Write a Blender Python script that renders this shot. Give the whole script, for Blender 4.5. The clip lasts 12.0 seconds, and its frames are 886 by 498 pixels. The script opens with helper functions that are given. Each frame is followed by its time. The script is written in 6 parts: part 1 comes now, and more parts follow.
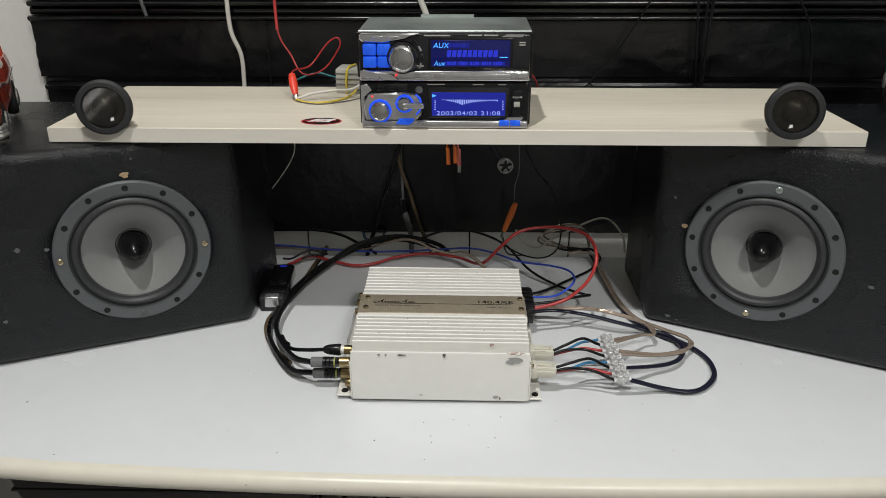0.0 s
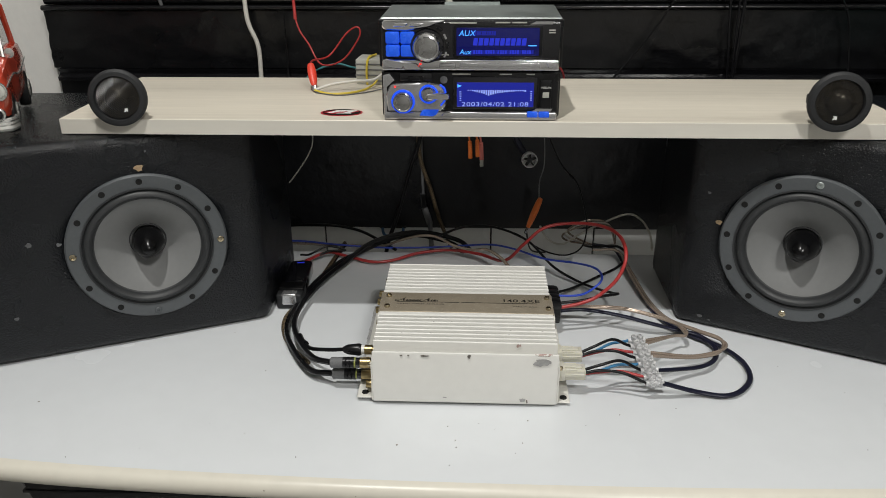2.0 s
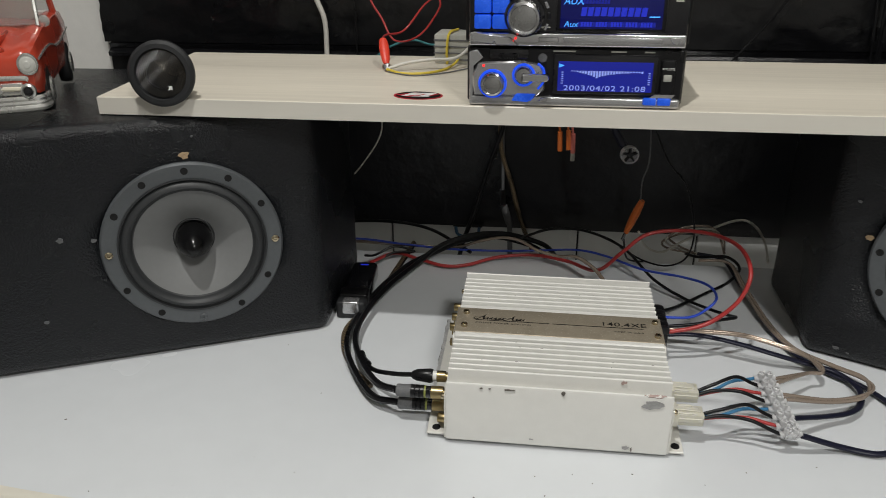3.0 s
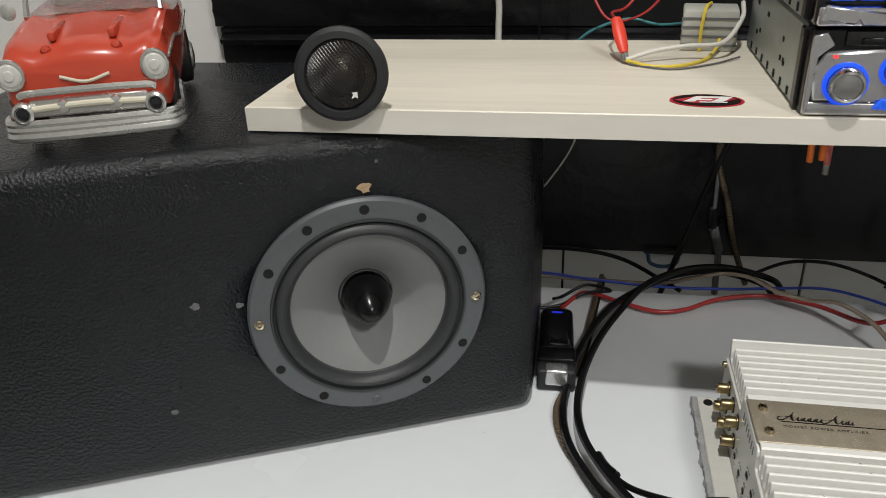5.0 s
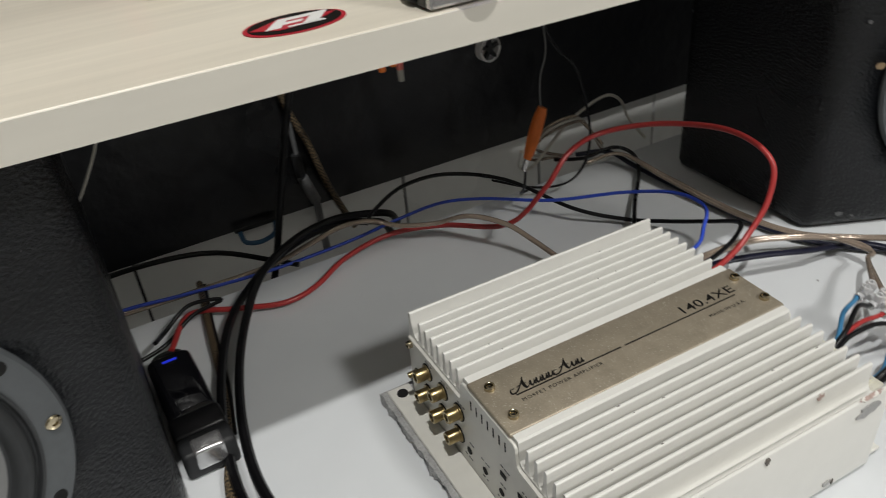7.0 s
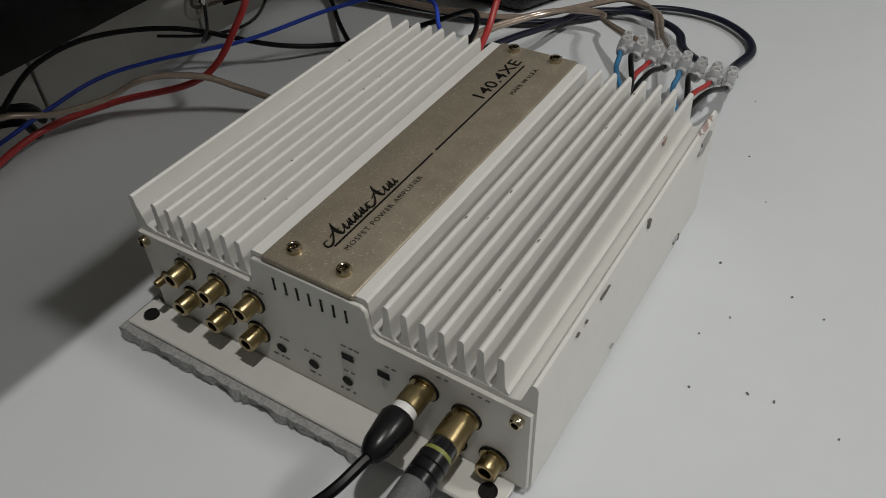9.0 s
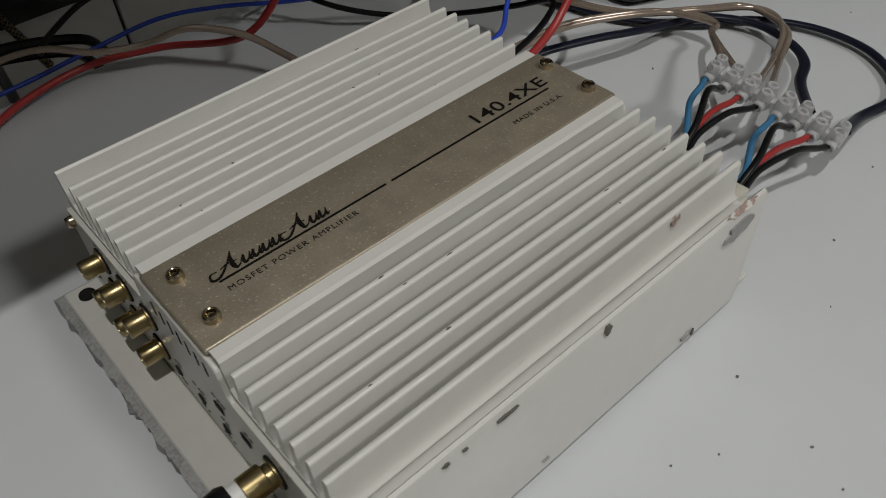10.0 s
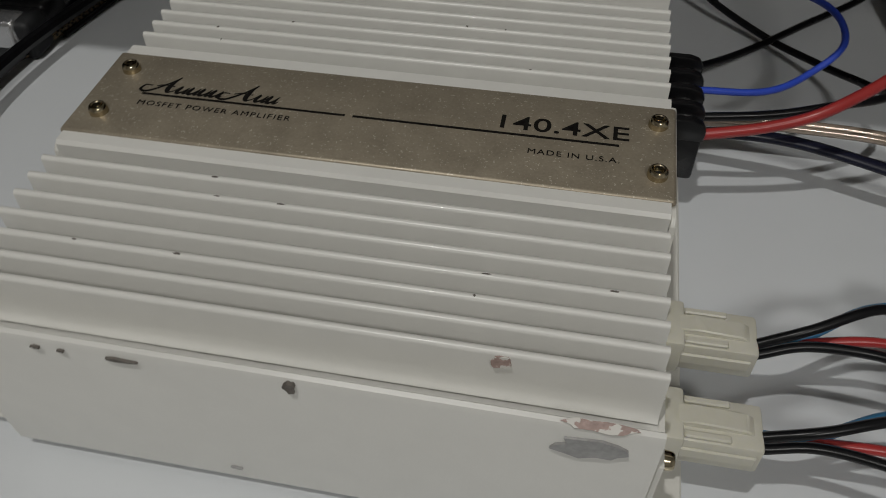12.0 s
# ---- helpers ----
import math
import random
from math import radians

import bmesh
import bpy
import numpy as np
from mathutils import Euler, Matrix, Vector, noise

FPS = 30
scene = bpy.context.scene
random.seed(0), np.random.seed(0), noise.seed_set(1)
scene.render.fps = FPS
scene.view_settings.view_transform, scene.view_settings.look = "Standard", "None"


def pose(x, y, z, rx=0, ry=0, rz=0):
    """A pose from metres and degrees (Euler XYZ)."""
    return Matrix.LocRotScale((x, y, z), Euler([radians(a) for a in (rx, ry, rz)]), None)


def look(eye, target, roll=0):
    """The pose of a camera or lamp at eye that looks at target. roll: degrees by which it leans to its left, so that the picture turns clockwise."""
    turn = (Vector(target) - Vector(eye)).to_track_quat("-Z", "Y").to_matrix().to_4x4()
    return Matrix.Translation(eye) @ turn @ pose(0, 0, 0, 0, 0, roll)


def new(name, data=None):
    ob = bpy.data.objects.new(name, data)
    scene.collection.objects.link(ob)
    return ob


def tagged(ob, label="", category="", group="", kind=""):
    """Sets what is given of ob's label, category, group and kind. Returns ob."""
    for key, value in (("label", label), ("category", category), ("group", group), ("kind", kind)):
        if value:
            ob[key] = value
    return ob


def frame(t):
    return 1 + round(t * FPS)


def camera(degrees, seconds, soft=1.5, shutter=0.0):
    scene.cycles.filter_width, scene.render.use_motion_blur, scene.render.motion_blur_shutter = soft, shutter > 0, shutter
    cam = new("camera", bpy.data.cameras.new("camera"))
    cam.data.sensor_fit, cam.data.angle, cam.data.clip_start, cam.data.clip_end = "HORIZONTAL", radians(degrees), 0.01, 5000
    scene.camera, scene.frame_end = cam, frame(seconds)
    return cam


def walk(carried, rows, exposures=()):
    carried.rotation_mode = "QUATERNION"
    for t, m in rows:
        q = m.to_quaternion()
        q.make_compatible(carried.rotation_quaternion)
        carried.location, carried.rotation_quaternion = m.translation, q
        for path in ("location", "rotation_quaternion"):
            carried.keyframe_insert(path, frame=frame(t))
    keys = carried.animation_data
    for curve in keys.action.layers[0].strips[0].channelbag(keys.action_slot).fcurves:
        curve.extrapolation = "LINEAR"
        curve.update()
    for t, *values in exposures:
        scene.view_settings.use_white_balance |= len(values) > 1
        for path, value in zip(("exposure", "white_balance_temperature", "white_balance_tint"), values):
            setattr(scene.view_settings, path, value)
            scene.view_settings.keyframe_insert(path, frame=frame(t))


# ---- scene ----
cam = camera(58.9, 12.0, soft=0.5, shutter=0.2)
PATH = [
    (0, (0.068, 0.042, 0.475), (0.025, 1.869, -0.338), -0.2),
    (0.5, (0.071, 0.037, 0.476), (0.024, 1.864, -0.338), -0.2),
    (1, (0.069, 0.039, 0.476), (0.017, 1.864, -0.341), -0.3),
    (1.5, (0.063, 0.051, 0.469), (0.011, 1.878, -0.343), -0.3),
    (2, (0.055, 0.071, 0.463), (-0.02, 1.893, -0.36), -0.4),
    (2.5, (0.042, 0.13, 0.446), (-0.083, 1.942, -0.389), -0.5),
    (3, (0.024, 0.193, 0.429), (-0.204, 1.988, -0.422), -0.6),
    (3.5, (-0.003, 0.241, 0.416), (-0.342, 2.007, -0.459), -0.4),
    (3.7, (-0.013, 0.253, 0.411), (-0.408, 2.008, -0.464), -0.5),
    (5.3, (-0.186, 0.415, 0.391), (-0.466, 2.171, -0.526), -3.7),
    (5.5, (-0.196, 0.432, 0.386), (-0.337, 2.194, -0.55), -4.1),
    (6, (-0.198, 0.465, 0.377), (-0.064, 2.205, -0.6), -3.8),
    (6.5, (-0.179, 0.509, 0.366), (0.308, 2.156, -0.66), -3.8),
    (7, (-0.176, 0.559, 0.351), (0.544, 2.067, -0.748), -5.7),
    (7.5, (-0.198, 0.605, 0.315), (0.954, 1.737, -0.865), -5.3),
    (7.7, (-0.211, 0.622, 0.306), (1.039, 1.625, -0.89), -3.7),
    (9.3, (-0.153, 0.654, 0.247), (1.064, 1.48, -1.107), -3.7),
    (9.5, (-0.13, 0.651, 0.243), (1.002, 1.541, -1.144), -4.1),
    (10, (-0.076, 0.631, 0.245), (0.809, 1.735, -1.17), -4.4),
    (10.5, (-0.021, 0.611, 0.24), (0.658, 1.848, -1.178), -2.1),
    (11, (0.025, 0.613, 0.229), (0.377, 1.961, -1.206), -4.6),
    (11.5, (0.071, 0.626, 0.212), (0.092, 2.007, -1.234), -3.8),
    (12, (0.111, 0.622, 0.213), (-0.182, 1.971, -1.234), -1.6),
]
EXPOSURES = [(0, -.08), (1.5, -.08), (2.2, -.12), (3, -.27), (3.7, -.29), (5.5, .15), (6.5, .05), (7, -.06), (7.5, -.25), (7.7, -.3), (9.3, -.83), (10, -.94), (12, -1.05)]
walk(cam, [(t, look(eye, target, roll)) for t, eye, target, roll in PATH], EXPOSURES)

# ---- world, lamp, exposure ----
world = bpy.data.worlds.new("room_world")
scene.world = world
world.use_nodes = True
world.node_tree.nodes["Background"].inputs[0].default_value = (0.9, 0.95, 1.0, 1)
world.node_tree.nodes["Background"].inputs[1].default_value = 0.03

LAMPS = [((-0.17, 0.29, 1.78), 0.05, 19.0), ((0.75, -0.75, 1.78), 0.40, 30.0)]
for at_, size_, watts_ in LAMPS:
    lamp_data = bpy.data.lights.new("ceiling_bulb", "AREA")
    lamp_data.shape, lamp_data.size, lamp_data.energy = "DISK", size_, watts_
    lamp_data.color = (1.0, 0.985, 0.945)
    new("ceiling_bulb", lamp_data).matrix_world = pose(*at_)


# ---- materials ----
def material(name, color, rough=0.5, metal=0.0, vary=0.08, scale=40.0, bump=0.0, bump_scale=200.0, coat=0.0,
             spots=None, spot_scale=60.0, spot_cut=0.7, stretch=(1, 1, 1), glow=None, rough_vary=0.08, spec=0.5):
    """Procedural surface: base colour with two scales of variation, optional stains, relief and gloss."""
    m = bpy.data.materials.new(name)
    m.use_nodes = True
    nt = m.node_tree
    n, l = nt.nodes, nt.links
    b = n["Principled BSDF"]
    b.inputs["Metallic"].default_value = metal
    b.inputs["Coat Weight"].default_value = coat
    b.inputs["Specular IOR Level"].default_value = spec
    co = n.new("ShaderNodeTexCoord")
    mp = n.new("ShaderNodeMapping")
    mp.inputs["Scale"].default_value = stretch
    l.new(co.outputs["Object"], mp.inputs["Vector"])
    big, fine = n.new("ShaderNodeTexNoise"), n.new("ShaderNodeTexNoise")
    big.inputs["Scale"].default_value, fine.inputs["Scale"].default_value = scale * 0.25, scale * 3
    big.inputs["Detail"].default_value, fine.inputs["Detail"].default_value = 4, 6
    for t in (big, fine):
        l.new(mp.outputs[0], t.inputs["Vector"])
    add = n.new("ShaderNodeMath")
    add.operation = "ADD"
    l.new(big.outputs["Fac"], add.inputs[0])
    l.new(fine.outputs["Fac"], add.inputs[1])
    rng = n.new("ShaderNodeMapRange")
    rng.inputs["From Min"].default_value, rng.inputs["From Max"].default_value = 0.6, 1.4
    rng.inputs["To Min"].default_value, rng.inputs["To Max"].default_value = 1 - vary, 1 + vary
    l.new(add.outputs[0], rng.inputs["Value"])
    mul = n.new("ShaderNodeVectorMath")
    mul.operation = "SCALE"
    mul.inputs[0].default_value = color[:3]
    l.new(rng.outputs[0], mul.inputs["Scale"])
    out = mul.outputs[0]
    if spots:
        sp = n.new("ShaderNodeTexNoise")
        sp.inputs["Scale"].default_value, sp.inputs["Detail"].default_value = spot_scale, 3
        l.new(co.outputs["Object"], sp.inputs["Vector"])
        cut = n.new("ShaderNodeMapRange")
        cut.inputs["From Min"].default_value, cut.inputs["From Max"].default_value = spot_cut, spot_cut + 0.03
        l.new(sp.outputs["Fac"], cut.inputs["Value"])
        mx = n.new("ShaderNodeMix")
        mx.data_type = "RGBA"
        mx.inputs["B"].default_value = (*spots, 1) if len(spots) == 3 else spots
        l.new(cut.outputs[0], mx.inputs["Factor"])
        l.new(out, mx.inputs["A"])
        out = mx.outputs["Result"]
    l.new(out, b.inputs["Base Color"])
    rr = n.new("ShaderNodeMapRange")
    rr.inputs["From Min"].default_value, rr.inputs["From Max"].default_value = 0.3, 0.7
    rr.inputs["To Min"].default_value = max(0.02, rough - rough_vary)
    rr.inputs["To Max"].default_value = min(1, rough + rough_vary)
    l.new(big.outputs["Fac"], rr.inputs["Value"])
    l.new(rr.outputs[0], b.inputs["Roughness"])
    if bump:
        bt = n.new("ShaderNodeTexNoise")
        bt.inputs["Scale"].default_value, bt.inputs["Detail"].default_value = bump_scale, 5
        l.new(mp.outputs[0], bt.inputs["Vector"])
        bp = n.new("ShaderNodeBump")
        bp.inputs["Strength"].default_value, bp.inputs["Distance"].default_value = bump, 0.002
        l.new(bt.outputs["Fac"], bp.inputs["Height"])
        l.new(bp.outputs[0], b.inputs["Normal"])
    if glow:
        b.inputs["Emission Color"].default_value = (*glow[:3], 1)
        b.inputs["Emission Strength"].default_value = glow[3]
    return m


M_TABLE = material("white_laminate", (0.68, 0.703, 0.725), 0.22, vary=0.025, scale=12, bump=0.02, bump_scale=300,
                   spots=(0.40, 0.38, 0.34), spot_scale=70, spot_cut=0.775)
M_EDGE = material("cream_edging", (0.66, 0.63, 0.55), 0.35, vary=0.05, scale=20, spots=(0.2, 0.17, 0.13), spot_scale=90, spot_cut=0.76)
M_TILE = material("white_tile", (0.77, 0.78, 0.77), 0.25, vary=0.04, scale=20)
M_WALL = material("white_wall_paint", (0.72, 0.71, 0.68), 0.75, vary=0.05, scale=18, bump=0.15, bump_scale=120)
M_ROOM = material("room_paint", (0.52, 0.515, 0.50), 0.8, vary=0.05, scale=6)
M_CEIL = material("ceiling_paint", (0.75, 0.75, 0.73), 0.8, vary=0.03, scale=6)
M_FLOOR = material("floor_tile", (0.25, 0.246, 0.235), 0.4, vary=0.15, scale=9)
M_VINYL = material("wrinkled_black_vinyl", (0.0046, 0.0048, 0.0056), 0.31, vary=0.3, scale=24, bump=0.9, bump_scale=42, spec=0.40)
M_LACQ = material("black_lacquer", (0.006, 0.006, 0.007), 0.20, vary=0.3, scale=26, bump=0.25, bump_scale=60, coat=0.25)
M_BOX = material("black_textured_paint", (0.0062, 0.0072, 0.0092), 0.27, vary=0.25, scale=30, bump=0.75, bump_scale=470,
                 spots=(0.10, 0.10, 0.10), spot_scale=95, spot_cut=0.80, rough_vary=0.1, spec=0.40)
M_CHIPBOARD = material("bare_chipboard", (0.42, 0.30, 0.18), 0.85, vary=0.3, scale=200, bump=0.6, bump_scale=600)
M_SCUFF = material("grey_scuff", (0.13, 0.133, 0.137), 0.7, vary=0.3, scale=250)
M_SHELF = material("cream_woodgrain_laminate", (0.68, 0.63, 0.535), 0.42, vary=0.10, scale=26, stretch=(0.12, 2.2, 2.2), bump=0.05, bump_scale=160)
M_STAIN = material("brown_glue_stain", (0.55, 0.475, 0.37), 0.5, vary=0.15, scale=120)
M_SHELFEDGE = material("cream_edge_band", (0.70, 0.67, 0.60), 0.4, vary=0.05, scale=30, stretch=(0.2, 1, 1))
M_AMP = material("ivory_enamel", (0.72, 0.713, 0.68), 0.33, vary=0.035, scale=30, bump=0.04, bump_scale=700, coat=0.1)
M_AMPSIDE = material("ivory_sheet", (0.70, 0.69, 0.645), 0.36, vary=0.05, scale=40, bump=0.05, bump_scale=700)
M_CHIP = material("chip_dark", (0.14, 0.125, 0.11), 0.7, vary=0.4, scale=300)
M_CHIPG = material("bare_metal_chip", (0.36, 0.355, 0.35), 0.4, 0.3, vary=0.25, scale=200)
M_CHIPR = material("reddish_chip", (0.40, 0.29, 0.26), 0.6, vary=0.4, scale=260, spots=(0.66, 0.64, 0.60), spot_scale=420, spot_cut=0.54)
# The plate's sparkle glints are put into the colour as paler spots.
M_PLATE = material("champagne_sparkle_plate", (0.35, 0.305, 0.235), 0.42, 0.45, vary=0.16, scale=420, bump=0.02, bump_scale=2600, spec=0.2,
                   spots=(0.58, 0.53, 0.44), spot_scale=1150, spot_cut=0.645)
M_INK = material("black_print", (0.008, 0.007, 0.006), 0.6, vary=0.1, spec=0.15)
M_GOLD = material("gold_plating", (0.37, 0.29, 0.15), 0.32, 1.0, vary=0.1, scale=200)
M_BRASS = material("brass_screw", (0.50, 0.43, 0.30), 0.18, 1.0, vary=0.2, scale=300)
M_CHROME = material("chrome", (0.72, 0.72, 0.74), 0.14, 1.0, vary=0.08, scale=60)
M_STEEL = material("galvanised_steel", (0.42, 0.46, 0.45), 0.40, 0.75, vary=0.10, scale=70, bump=0.05, bump_scale=500)
M_SILVER = material("silver_plastic", (0.58, 0.58, 0.59), 0.22, 0.85, vary=0.06, scale=60)
M_BLACKP = material("black_plastic", (0.007, 0.007, 0.008), 0.30, vary=0.15, scale=60, spec=0.35)
M_GLOSSB = material("gloss_black", (0.006, 0.006, 0.008), 0.07, vary=0.1, scale=30, coat=0.5)
M_MATTEB = material("matte_black", (0.014, 0.0148, 0.0165), 0.6, vary=0.15, scale=80)
M_HOLE = material("dark_hole", (0.003, 0.003, 0.003), 0.9)
M_BASKET = material("grey_basket_metal", (0.10, 0.108, 0.115), 0.45, 0.2, vary=0.08, scale=90, bump=0.05, bump_scale=500)
M_CONE = material("grey_cone", (0.19, 0.193, 0.193), 0.55, vary=0.05, scale=60, bump=0.06, bump_scale=900)
M_RUBBER = material("rubber_surround", (0.028, 0.03, 0.032), 0.5, vary=0.12, scale=70)
M_FOAM = material("grey_foam_tape", (0.44, 0.44, 0.44), 0.95, vary=0.3, scale=250, bump=0.9, bump_scale=700)
M_NYLON = material("natural_nylon", (0.68, 0.66, 0.57), 0.34, vary=0.06, scale=90)
M_NYLON.node_tree.nodes["Principled BSDF"].inputs["Transmission Weight"].default_value = 0.15
M_NYLON.node_tree.nodes["Principled BSDF"].inputs["Subsurface Weight"].default_value = 0.25
M_NYLON.node_tree.nodes["Principled BSDF"].inputs["Subsurface Radius"].default_value = (0.003, 0.003, 0.002)
M_CLEARP = material("milky_clear_plastic", (0.86, 0.86, 0.87), 0.30, vary=0.05, scale=90)
M_CLEARP.node_tree.nodes["Principled BSDF"].inputs["Transmission Weight"].default_value = 0.50
M_CLEARP.node_tree.nodes["Principled BSDF"].inputs["Subsurface Weight"].default_value = 0.6
M_CLEARP.node_tree.nodes["Principled BSDF"].inputs["Subsurface Radius"].default_value = (0.006, 0.006, 0.006)
M_RED = material("red_insulation", (0.40, 0.036, 0.035), 0.34, vary=0.1, scale=60)
M_DRED = material("dark_red_insulation", (0.33, 0.032, 0.035), 0.32, vary=0.1, scale=60)
M_BLUE = material("blue_insulation", (0.03, 0.075, 0.52), 0.38, vary=0.1, scale=60)
M_LBLUE = material("light_blue_insulation", (0.05, 0.20, 0.38), 0.4, vary=0.1, scale=60)
M_TEALBLUE = material("dull_blue_plastic", (0.03, 0.10, 0.20), 0.4, vary=0.12, scale=90)
M_BLKW = material("black_insulation", (0.005, 0.005, 0.006), 0.32, vary=0.15, scale=60, spec=0.28)
M_NAVY = material("navy_insulation", (0.009, 0.010, 0.024), 0.36, vary=0.15, scale=60, spec=0.35)
M_COPPER = material("clear_copper_cable", (0.38, 0.305, 0.245), 0.16, 0.4, vary=0.15, scale=140, coat=0.6)
M_WHITEW = material("white_insulation", (0.60, 0.58, 0.53), 0.45, vary=0.08, scale=60)
M_YELLOW = material("yellow_insulation", (0.68, 0.52, 0.06), 0.42, vary=0.1, scale=60)
M_OLIVE = material("olive_band", (0.24, 0.26, 0.06), 0.45, vary=0.12, scale=90)
M_TEALW = material("teal_insulation", (0.05, 0.20, 0.22), 0.45, vary=0.1, scale=60)
M_GREYP = material("grey_plastic", (0.42, 0.42, 0.38), 0.5, vary=0.08, scale=60)
M_REDCLIP = material("red_clip_sleeve", (0.68, 0.05, 0.025), 0.38, vary=0.1, scale=100)
M_ORANGE = material("orange_clip_sleeve", (0.70, 0.17, 0.03), 0.42, vary=0.12, scale=100)
M_PINK = material("pink_sleeve", (0.62, 0.17, 0.14), 0.45, vary=0.1, scale=100)
M_BLUEG = material("lit_blue_button", (0.02, 0.10, 0.50), 0.25, vary=0.25, scale=500, glow=(0.003, 0.060, 0.80, 0.42))
M_BLUER = material("lit_blue_ring", (0.01, 0.05, 0.45), 0.3, glow=(0.012, 0.09, 1.0, 0.7))
M_LCDBG = material("blue_screen", (0.005, 0.008, 0.05), 0.12, glow=(0.010, 0.018, 0.42, 0.62))
M_LCDDK = material("dark_blue_screen", (0.003, 0.004, 0.02), 0.10, glow=(0.004, 0.006, 0.16, 0.45))
M_LCDBAR = material("blue_screen_bar", (0.01, 0.015, 0.2), 0.3, glow=(0.015, 0.03, 0.60, 0.75))
M_LCDTX = material("pale_screen_print", (0.2, 0.25, 0.5), 0.3, glow=(0.30, 0.40, 1.0, 0.6))
M_LCDCY = material("cyan_screen_print", (0.05, 0.2, 0.5), 0.3, glow=(0.06, 0.35, 1.0, 1.2))
M_LEDR = material("red_led", (0.5, 0.01, 0.01), 0.3, glow=(1.0, 0.03, 0.03, 1.6))
M_CARRED = material("red_toy_enamel", (0.44, 0.052, 0.026), 0.22, vary=0.06, scale=40, coat=0.3)
M_CARTEAL = material("teal_toy_enamel", (0.03, 0.22, 0.20), 0.22, vary=0.06, scale=40, coat=0.3)
M_CREAM = material("cream_toy_plastic", (0.62, 0.58, 0.46), 0.4, vary=0.06, scale=60)
M_TOYCHROME = material("dull_toy_chrome", (0.66, 0.66, 0.63), 0.25, 0.8, vary=0.12, scale=120)
M_LENS = material("grey_lamp_lens", (0.55, 0.55, 0.51), 0.2, vary=0.1, scale=150)
M_STICKR = material("red_sticker", (0.42, 0.015, 0.03), 0.35, vary=0.05)
M_STICKW = material("white_sticker_print", (0.75, 0.75, 0.73), 0.4, vary=0.03)
M_LAMPG = material("lamp_diffuser", (0.8, 0.8, 0.8), 0.5, glow=(1.0, 0.96, 0.9, 3.0))

M_GLASS = bpy.data.materials.new("toy_windscreen")
M_GLASS.use_nodes = True
g_ = M_GLASS.node_tree.nodes["Principled BSDF"]
g_.inputs["Transmission Weight"].default_value = 0.9
g_.inputs["Roughness"].default_value = 0.06
g_.inputs["IOR"].default_value = 1.35

# braided sleeve: dark and gold flecks
M_BRAID = material("braided_sleeve", (0.20, 0.14, 0.07), 0.45, 0.3, vary=0.2, scale=300)
nt_ = M_BRAID.node_tree
ck_ = nt_.nodes.new("ShaderNodeTexChecker")
ck_.inputs["Scale"].default_value = 620
ck_.inputs["Color1"].default_value, ck_.inputs["Color2"].default_value = (0.010, 0.009, 0.009, 1), (0.24, 0.175, 0.10, 1)
tc_ = nt_.nodes.new("ShaderNodeTexCoord")
nt_.links.new(tc_.outputs["Object"], ck_.inputs["Vector"])
nt_.links.new(ck_.outputs["Color"], nt_.nodes["Principled BSDF"].inputs["Base Color"])


# ---- mesh tools ----
def finish(bm, smooth=35):
    bmesh.ops.recalc_face_normals(bm, faces=bm.faces[:])
    me = bpy.data.meshes.new("m")
    bm.to_mesh(me)
    bm.free()
    if smooth:
        me.set_sharp_from_angle(angle=radians(smooth))
        for p in me.polygons:
            p.use_smooth = True
    return me


def part(name, bm, mat, parent=None, label="", smooth=35):
    """Link a bmesh as one mesh object, under a thing or a part if one is given."""
    me = finish(bm, smooth)
    me.materials.append(mat)
    ob = new(name, me)
    if parent is not None:
        ob.parent = parent
    if label:
        tagged(ob, label)
    return ob


def share(name, src, m, parent):
    """A further piece on the mesh of src, at m."""
    ob = new(name, src.data)
    ob.parent = parent
    ob.matrix_local = m
    return ob


def thing(name, label, category, group="", kind="", at=None):
    ob = new(name)
    ob.empty_display_size = 0.02
    if at is not None:
        ob.matrix_world = at
    return tagged(ob, label, category, group, kind)


def add_box(bm, lo, hi, bevel=0.0, seg=2, m=None):
    c = [(a + b) / 2 for a, b in zip(lo, hi)]
    s = [abs(b - a) for a, b in zip(lo, hi)]
    r = bmesh.ops.create_cube(bm, size=1, matrix=Matrix.Translation(c) @ Matrix.Diagonal((*s, 1)))
    if bevel:
        es = list({e for v in r["verts"] for e in v.link_edges})
        r = bmesh.ops.bevel(bm, geom=es, offset=bevel, segments=seg, affect="EDGES", profile=0.5)
    if m is not None:
        bmesh.ops.transform(bm, matrix=m, verts=list({v for v in r["verts"]}))
    return bm


def box(lo, hi, bevel=0.0, seg=2):
    return add_box(bmesh.new(), lo, hi, bevel, seg)


def add_lathe(bm, profile, seg=32, m=None):
    """Turn (radius, height) pairs round local z."""
    m = m or Matrix()
    rings = []
    for r, h in profile:
        if r < 1e-6:
            rings.append([bm.verts.new(m @ Vector((0, 0, h)))])
        else:
            rings.append([bm.verts.new(m @ Vector((r * math.cos(a), r * math.sin(a), h)))
                          for a in (2 * math.pi * i / seg for i in range(seg))])
    for a, b in zip(rings, rings[1:]):
        for i in range(seg):
            j = (i + 1) % seg
            q = [a[i % len(a)], a[j % len(a)], b[j % len(b)], b[i % len(b)]]
            q = list(dict.fromkeys(q))
            if len(q) > 2:
                bm.faces.new(q)
    return bm


def lathe(profile, seg=32, m=None):
    return add_lathe(bmesh.new(), profile, seg, m)


